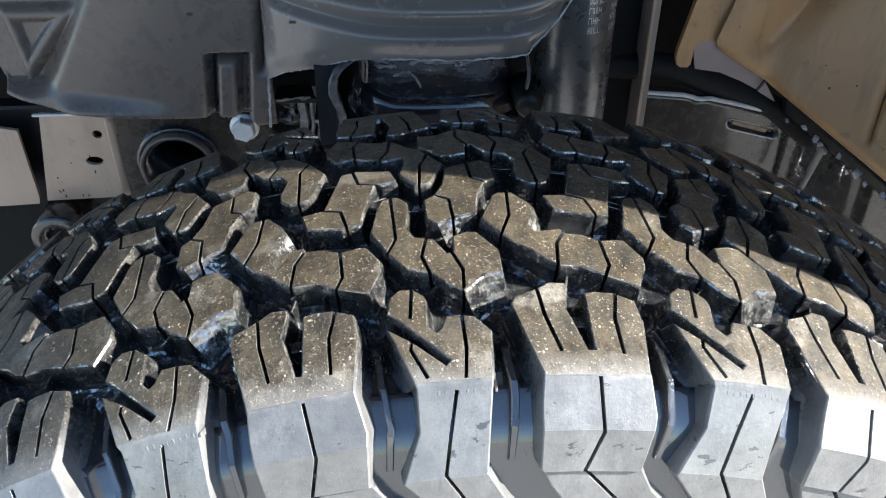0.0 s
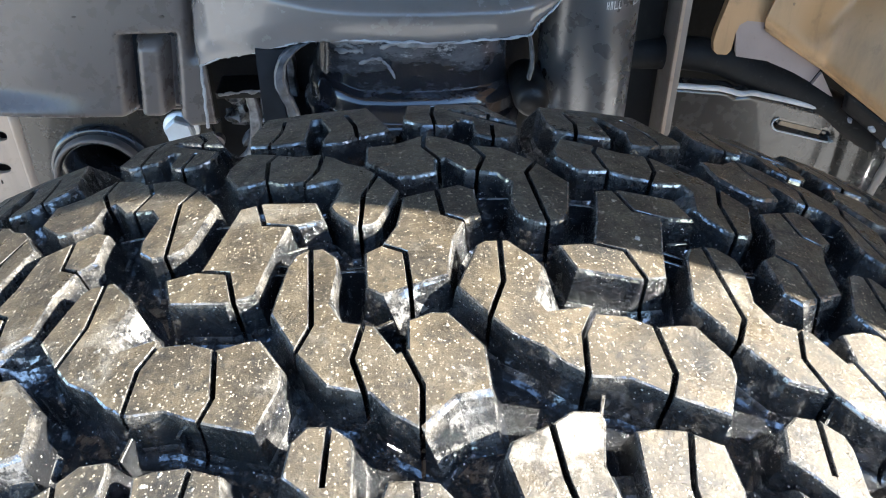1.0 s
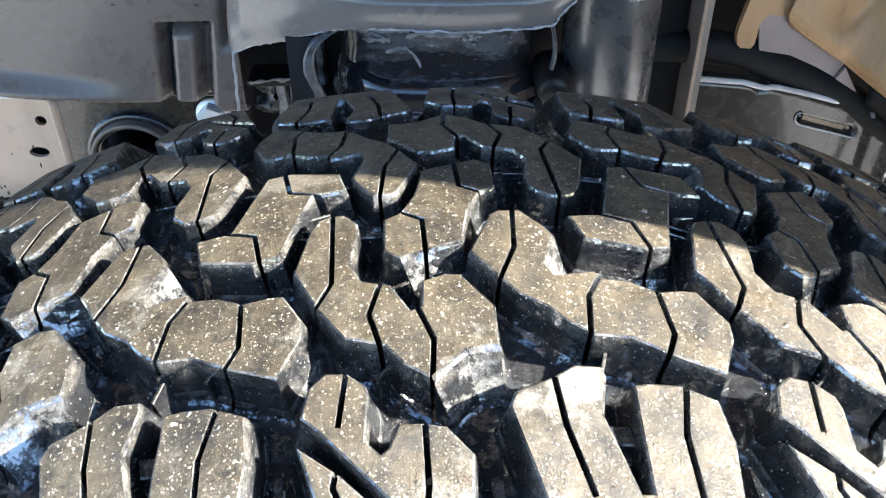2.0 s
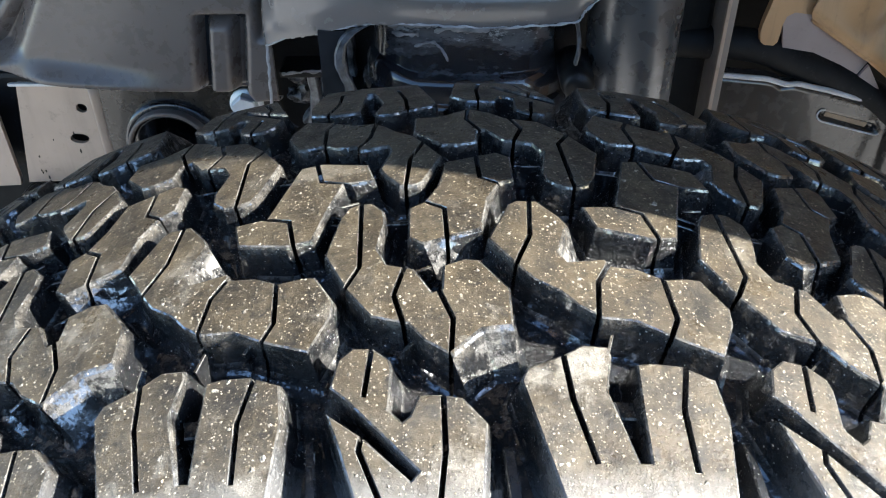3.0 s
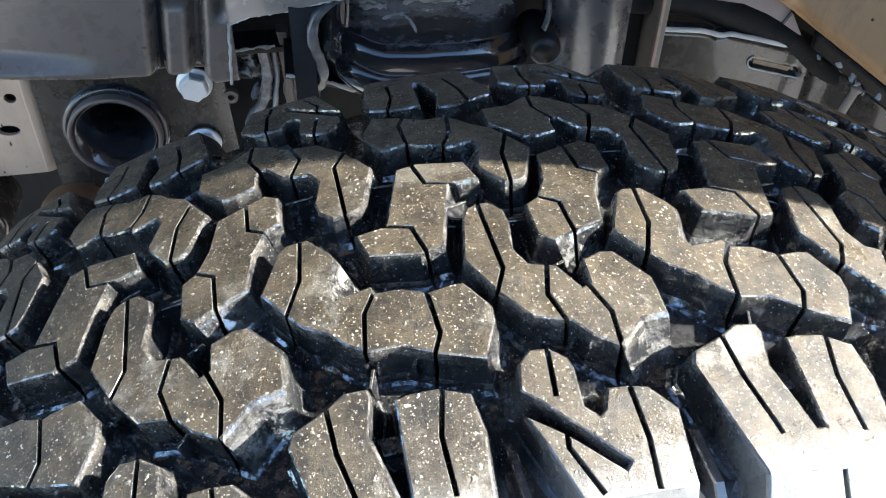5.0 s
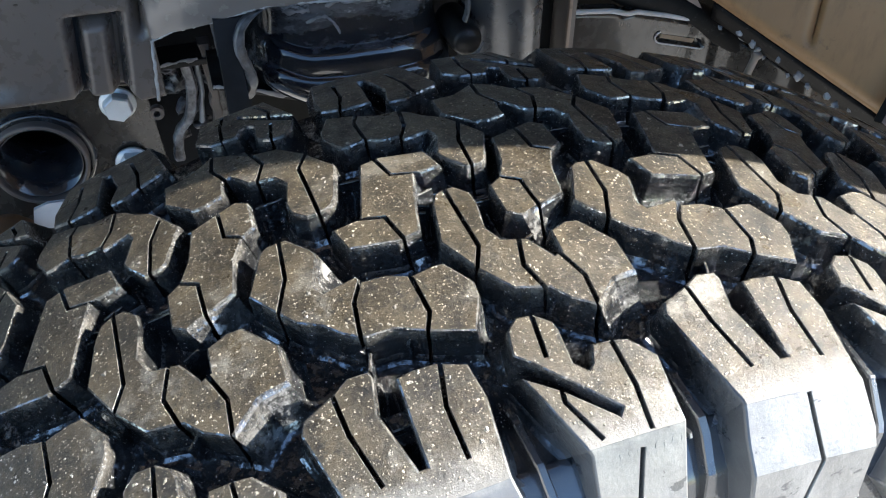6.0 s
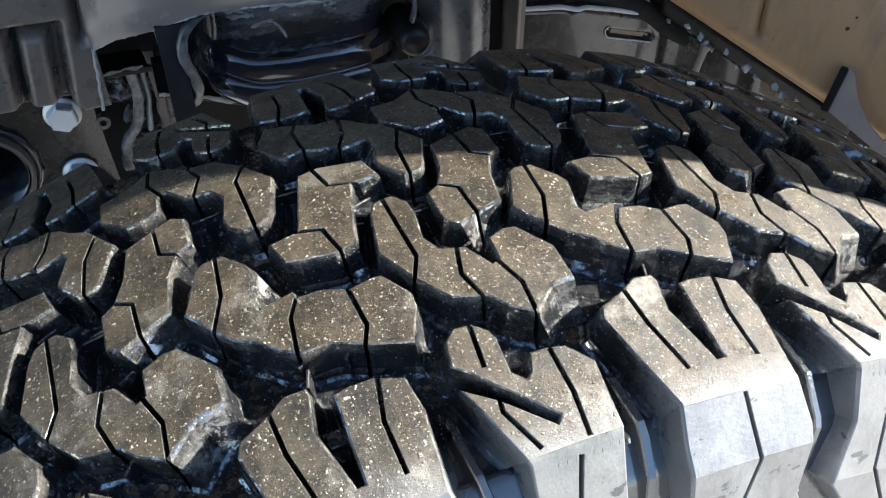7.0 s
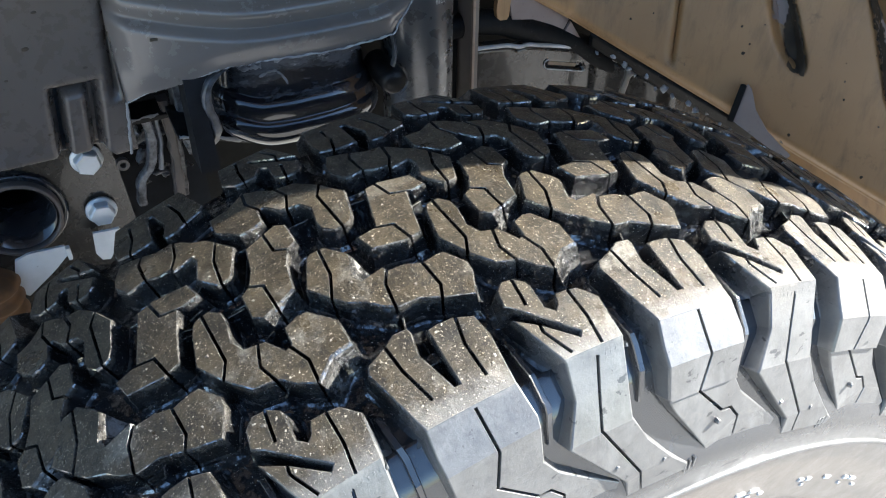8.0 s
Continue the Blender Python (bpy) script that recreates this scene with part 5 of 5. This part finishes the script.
# tan flange that wraps the back of the arch
flange = part("arch_flange", plate([(0.2155, 0.747), (0.2150, 0.740), (0.2165, 0.733), (0.2195, 0.7305), (0.2265, 0.730), (0.2290, 0.733), (0.2298, 0.7457), (0.2315, 0.7520), (0.2365, 0.7550), (0.260, 0.7520), (0.30, 0.76), (0.36, 0.90), (0.228, 0.90), (0.2245, 0.79), (0.2195, 0.7664)], 0.006), TAN)
tagged(flange, "tan painted flange wrapping the rear of the arch", "body panel", kind="structure")
flange.location = (0, 0.690, 0)

# tan wheel arch panel
BACK, BEND, FRONT = Vector((0.2435, 0.684, 0.7510)), Vector((0.2935, 0.674, 0.7205)), Vector((0.54, 0.345, 0.5655))
GN = Vector((0.75, 0.60, -0.28)).normalized()


def tan_edge(u):
    """Its lower edge, from the back of the arch towards the body side, bent once."""
    a, b = BACK.lerp(BEND, u / 0.19), BEND.lerp(FRONT, (u - 0.19) / 0.81)
    k = step(0.15, 0.23, u)
    return a.lerp(b, k)


def tan_point(u, v):
    out = Vector((0.30, 0.06, 0.95)).normalized()
    h = 0.62 * v
    p = tan_edge(u) + out * h
    d = 0.010 * step(0.010, 0.0, h)
    # pressed ovals
    for cu, c0, c1 in ((0.575 - 1.45 * (h - 0.07), 0.083, 0.22), (0.755 - 1.42 * (h - 0.09), 0.086, 0.26)):
        q = math.hypot((u - cu) * 0.54, max(c0 - h, h - c1, 0))
        d += 0.016 * step(0.0195, 0.0095, q)
    # soft upright crease and a wide soft hollow along the back
    d += 0.007 * math.exp(-((u - 0.378 + 0.45 * (h - 0.017)) * 0.54 / 0.004) ** 2) * step(0.012, 0.02, h) * step(0.085, 0.07, h)
    d += 0.012 * math.exp(-((u - 0.10 - 0.9 * h) * 0.54 / 0.022) ** 2) * step(0.008, 0.03, h)
    return p + GN * d


arch_panel = part("wheel_arch_panel", sheet(lambda u, v: tan_point(u, 0.6 * v), 400, 170, 0.002), TAN, None, smooth=True)
tagged(arch_panel, "tan painted wheel arch panel with pressed ovals and dirt specks", "body panel", kind="structure")
part("rolled_edge", tube([tan_point(k / 40, 0.004) for k in range(41)], 0.0026, 8), TAN, arch_panel, "rolled lower edge", True)


# dried mud and dust in the ovals; the mud also paints their walls' shade
def mud_mesh(cu0, h0, slope, c0, lo, hi, where, lift=0.0045):
    bm = bmesh.new()
    nu, nv = 50, 130
    along = (FRONT - BEND).normalized()
    g = {}
    for i in range(nu + 1):
        for j in range(nv + 1):
            h = lo + (hi - lo) * j / nv
            off = -0.022 + 0.044 * i / nu
            u = cu0 - slope * (h - h0) + off / 0.54
            g[i, j] = (Vector(tan_point(u, h / 0.62)) - GN * lift - along * 0.004 * max(-1, min(1, off / 0.012)), off)
    made = {}
    for i in range(nu):
        for j in range(nv):
            mid, off = g[i, j]
            h = lo + (hi - lo) * j / nv
            q = math.hypot(off, max(c0 - h, 0.0)) + 0.003 * noise.noise(mid * 260)
            rag = noise.noise(mid * 120) + 0.7 * noise.noise(mid * 420)
            near_end = step(c0 + 0.030, c0, h)
            if q < 0.0195 and where(off, near_end, rag):
                vs = []
                for key in ((i, j), (i + 1, j), (i + 1, j + 1), (i, j + 1)):
                    if key not in made:
                        made[key] = bm.verts.new(g[key][0])
                    vs.append(made[key])
                bm.faces.new(vs)
    return bm


def on_wall(off, end, rag):
    return off > 0.0085 - 0.018 * end + 0.003 * rag and rag > -0.55 - 0.5 * end


def on_both(off, end, rag):
    return (off > 0.008 + 0.004 * rag or off < -0.008 + 0.004 * rag or end > 0.35 + 0.2 * rag) and rag > -0.5


def on_floor(off, end, rag):
    return -0.016 + 0.003 * rag < off < 0.008 + 0.004 * rag and end < 0.75 and rag > -0.62


part("mud_and_shade", mud_mesh(0.575, 0.07, 1.45, 0.083, 0.062, 0.17, on_wall), MUD, arch_panel, "dark dried mud and painted shade in the pressing", True)
part("mud_and_shade", mud_mesh(0.755, 0.09, 1.42, 0.086, 0.065, 0.20, on_both), MUD, arch_panel, "dark dried mud and painted shade in the pressing", True)
part("dust_film", mud_mesh(0.575, 0.07, 1.45, 0.083, 0.062, 0.20, on_floor, 0.0032), TAB_GREY, arch_panel, "grey dust in the pressing", True)
part("dust_film", mud_mesh(0.755, 0.09, 1.42, 0.086, 0.065, 0.22, on_floor, 0.0032), TAB_GREY, arch_panel, "grey dust in the pressing", True)
rng = random.Random(33)
for k in range(34):
    u, h = rng.uniform(0.12, 0.85), 0.012 + 0.17 * rng.random()
    at = Vector(tan_point(u, h / 0.62)) - GN * 0.002
    chip = bmesh.new()
    bmesh.ops.create_icosphere(chip, subdivisions=1, radius=rng.choice((0.0007, 0.0009, 0.0012, 0.0018)), matrix=Matrix.Translation(at) @ Matrix.Rotation(rng.uniform(0, 3), 4, GN))
    for v in chip.verts:
        v.co += 0.5 * (v.co - at) * noise.noise(v.co * 700) - GN * 0.6 * (v.co - at).dot(GN)
    part("dirt_speck", chip, MUD, arch_panel, "dark speck of mud", True)

# small folded gusset over the panel's lower edge
gusset = part("gusset", plate([(0.000, 0.0), (-0.008, 0.031), (-0.005, 0.035), (0.000, 0.033), (0.014, 0.019), (0.034, 0.008), (0.064, 0.000), (0.062, -0.006)], 0.003), TAB_GREY, arch_panel, "small grey folded gusset")
GU = (FRONT - BEND).normalized()
GZ = GU.cross(GN) * -1
if GZ.z < 0:
    GZ = -GZ
at = tan_edge(0.515) - GN * 0.010
gusset.matrix_basis = Matrix(((GU.x, GN.x, GZ.x, at.x), (GU.y, GN.y, GZ.y, at.y), (GU.z, GN.z, GZ.z, at.z), (0, 0, 0, 1)))
part("gusset_edge", box((0.006, 0.008, 0.036), (0.0, 0.001, 0.016), 0.0015, gusset.matrix_basis @ Matrix.Rotation(radians(-14), 4, "Y")), DARK, arch_panel, "dark edge of the gusset")

# dark return of the lower edge with crumbly weld spots
OUT = Vector((0.30, 0.06, 0.95)).normalized()
part("edge_return", sheet(lambda u, v: Vector(tan_point(0.22 + 0.34 * u, 0.002)) - OUT * (0.003 + 0.014 * v) + GN * (0.004 + 0.012 * v), 40, 4, 0.002), UNDERSEAL, arch_panel, "dark returned edge", True)
rng = random.Random(8)
for k in range(14):
    u = 0.25 + 0.020 * k + rng.uniform(-0.010, 0.010)
    at = Vector(tan_point(u, 0.002)) - OUT * rng.uniform(0.012, 0.018) + GN * 0.002
    lump = bmesh.new()
    bmesh.ops.create_icosphere(lump, subdivisions=2, radius=rng.uniform(0.0014, 0.0036), matrix=Matrix.Translation(at))
    for v in lump.verts:
        v.co += 0.0026 * Vector((noise.noise(v.co * 400), noise.noise(v.co * 400 + Vector((9, 0, 0))), noise.noise(v.co * 400 + Vector((0, 9, 0)))))
    part("weld_spot", lump, EDGE_GREY, arch_panel, "crumbly pale weld spot", True)


# small parts low behind the wheel
def low_plate(points, at):
    t = thing("zinc_plate", "bright zinc mounting plate under the bracket", "bracket", at, group="zinc plates")
    part("plate", plate(points, 0.003), ZINC, t)
    return t


first = low_plate([(-0.0225, 0.008), (-0.012, 0.0115), (0.0165, 0.0105), (0.0170, 0.001), (0.004, -0.0110), (-0.0215, -0.030), (-0.030, -0.02)], (-0.2215, 0.668, 0.610))
part("fold", box((0.0035, 0.006, 0.012), (0.0185, -0.002, 0.0045), 0.001), ZINC, first, "bright folded rim")
low_plate([(-0.0115, 0.0105), (0.0100, 0.0090), (0.0125, -0.0015), (0.0110, -0.0080), (0.0010, -0.0125), (-0.0035, -0.0195), (-0.0100, -0.018), (-0.0135, -0.010)], (-0.1695, 0.668, 0.6150))
stop = thing("bump_stop", "rust-brown ribbed bump stop below the bracket", "bump stop", (-0.268, 0.66, 0.545))
part("bellows", lathe([(0.0, 0.0)] + [(0.021 + 0.003 * math.cos(k * math.pi / 2), 0.004 + 0.0035 * k) for k in range(19)] + [(0.0, 0.074)], 36), RUST, stop, "", True)

bush = thing("suspension_bush", "dusty brown suspension bush end below the frame", "bush", (-0.352, 0.672, 0.580))
part("sleeve", lathe([(0.012, 0.0), (0.024, -0.002), (0.026, 0.002), (0.026, 0.05), (0.012, 0.05)], 40, "y", closed=True), PLATE_BROWN, bush, "dusty outer sleeve", True)
part("core", lathe([(0.0, 0.004), (0.0125, 0.004), (0.0125, 0.05), (0.0, 0.05)], 28, "y"), DARK, bush, "dark rubber core", True)

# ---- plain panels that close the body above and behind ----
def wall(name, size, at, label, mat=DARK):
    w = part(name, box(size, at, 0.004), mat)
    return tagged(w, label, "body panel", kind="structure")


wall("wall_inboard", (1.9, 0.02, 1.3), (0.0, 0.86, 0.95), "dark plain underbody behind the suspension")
wall("wall_arch_top", (1.75, 0.64, 0.02), (0.07, 0.575, 1.175), "brown-grey plain roof of the wheel arch", BODY_PAINT)


# outer wing: its opening edge throws the shade on the tread
def outer_wing():
    edge = [(0.40, 0.237, 0.953), (0.40, 0.241, 0.972), (0.40, 0.246, 0.99), (0.40, 0.249, 1.02), (0.40, 0.2555, 1.0385), (0.40, 0.2588, 1.052), (0.40, 0.2615, 1.0605), (0.40, 0.2655, 1.0655), (0.40, 0.272, 1.0705), (0.40, 0.290, 1.082), (0.40, 0.40, 1.160)]
    low = [(0.56, 0.205, 0.50), (0.50, 0.205, 0.72), (0.45, 0.215, 0.88), (0.41, 0.233, 0.935)]
    line = low + edge

    def fn(u, v):
        k = u * (len(line) - 1)
        i = min(int(k), len(line) - 2)
        p = Vector(line[i]).lerp(Vector(line[i + 1]), k - i)
        return p + Vector((0.02, 0.84 - p.y, 0.0)) * v
    return sheet(fn, 28, 4, 0.004)


wing_side = part("outer_wing", outer_wing(), TAN)
tagged(wing_side, "tan outer wing edge beside the wheel arch", "body panel", kind="structure")


# outer skin over the arch
skin = part("outer_wing_skin", box((1.4, 0.015, 0.52), (0.25, 0.246, 1.425), 0.004), TAN)
tagged(skin, "tan outer wing skin above the wheel arch", "body panel", kind="structure")
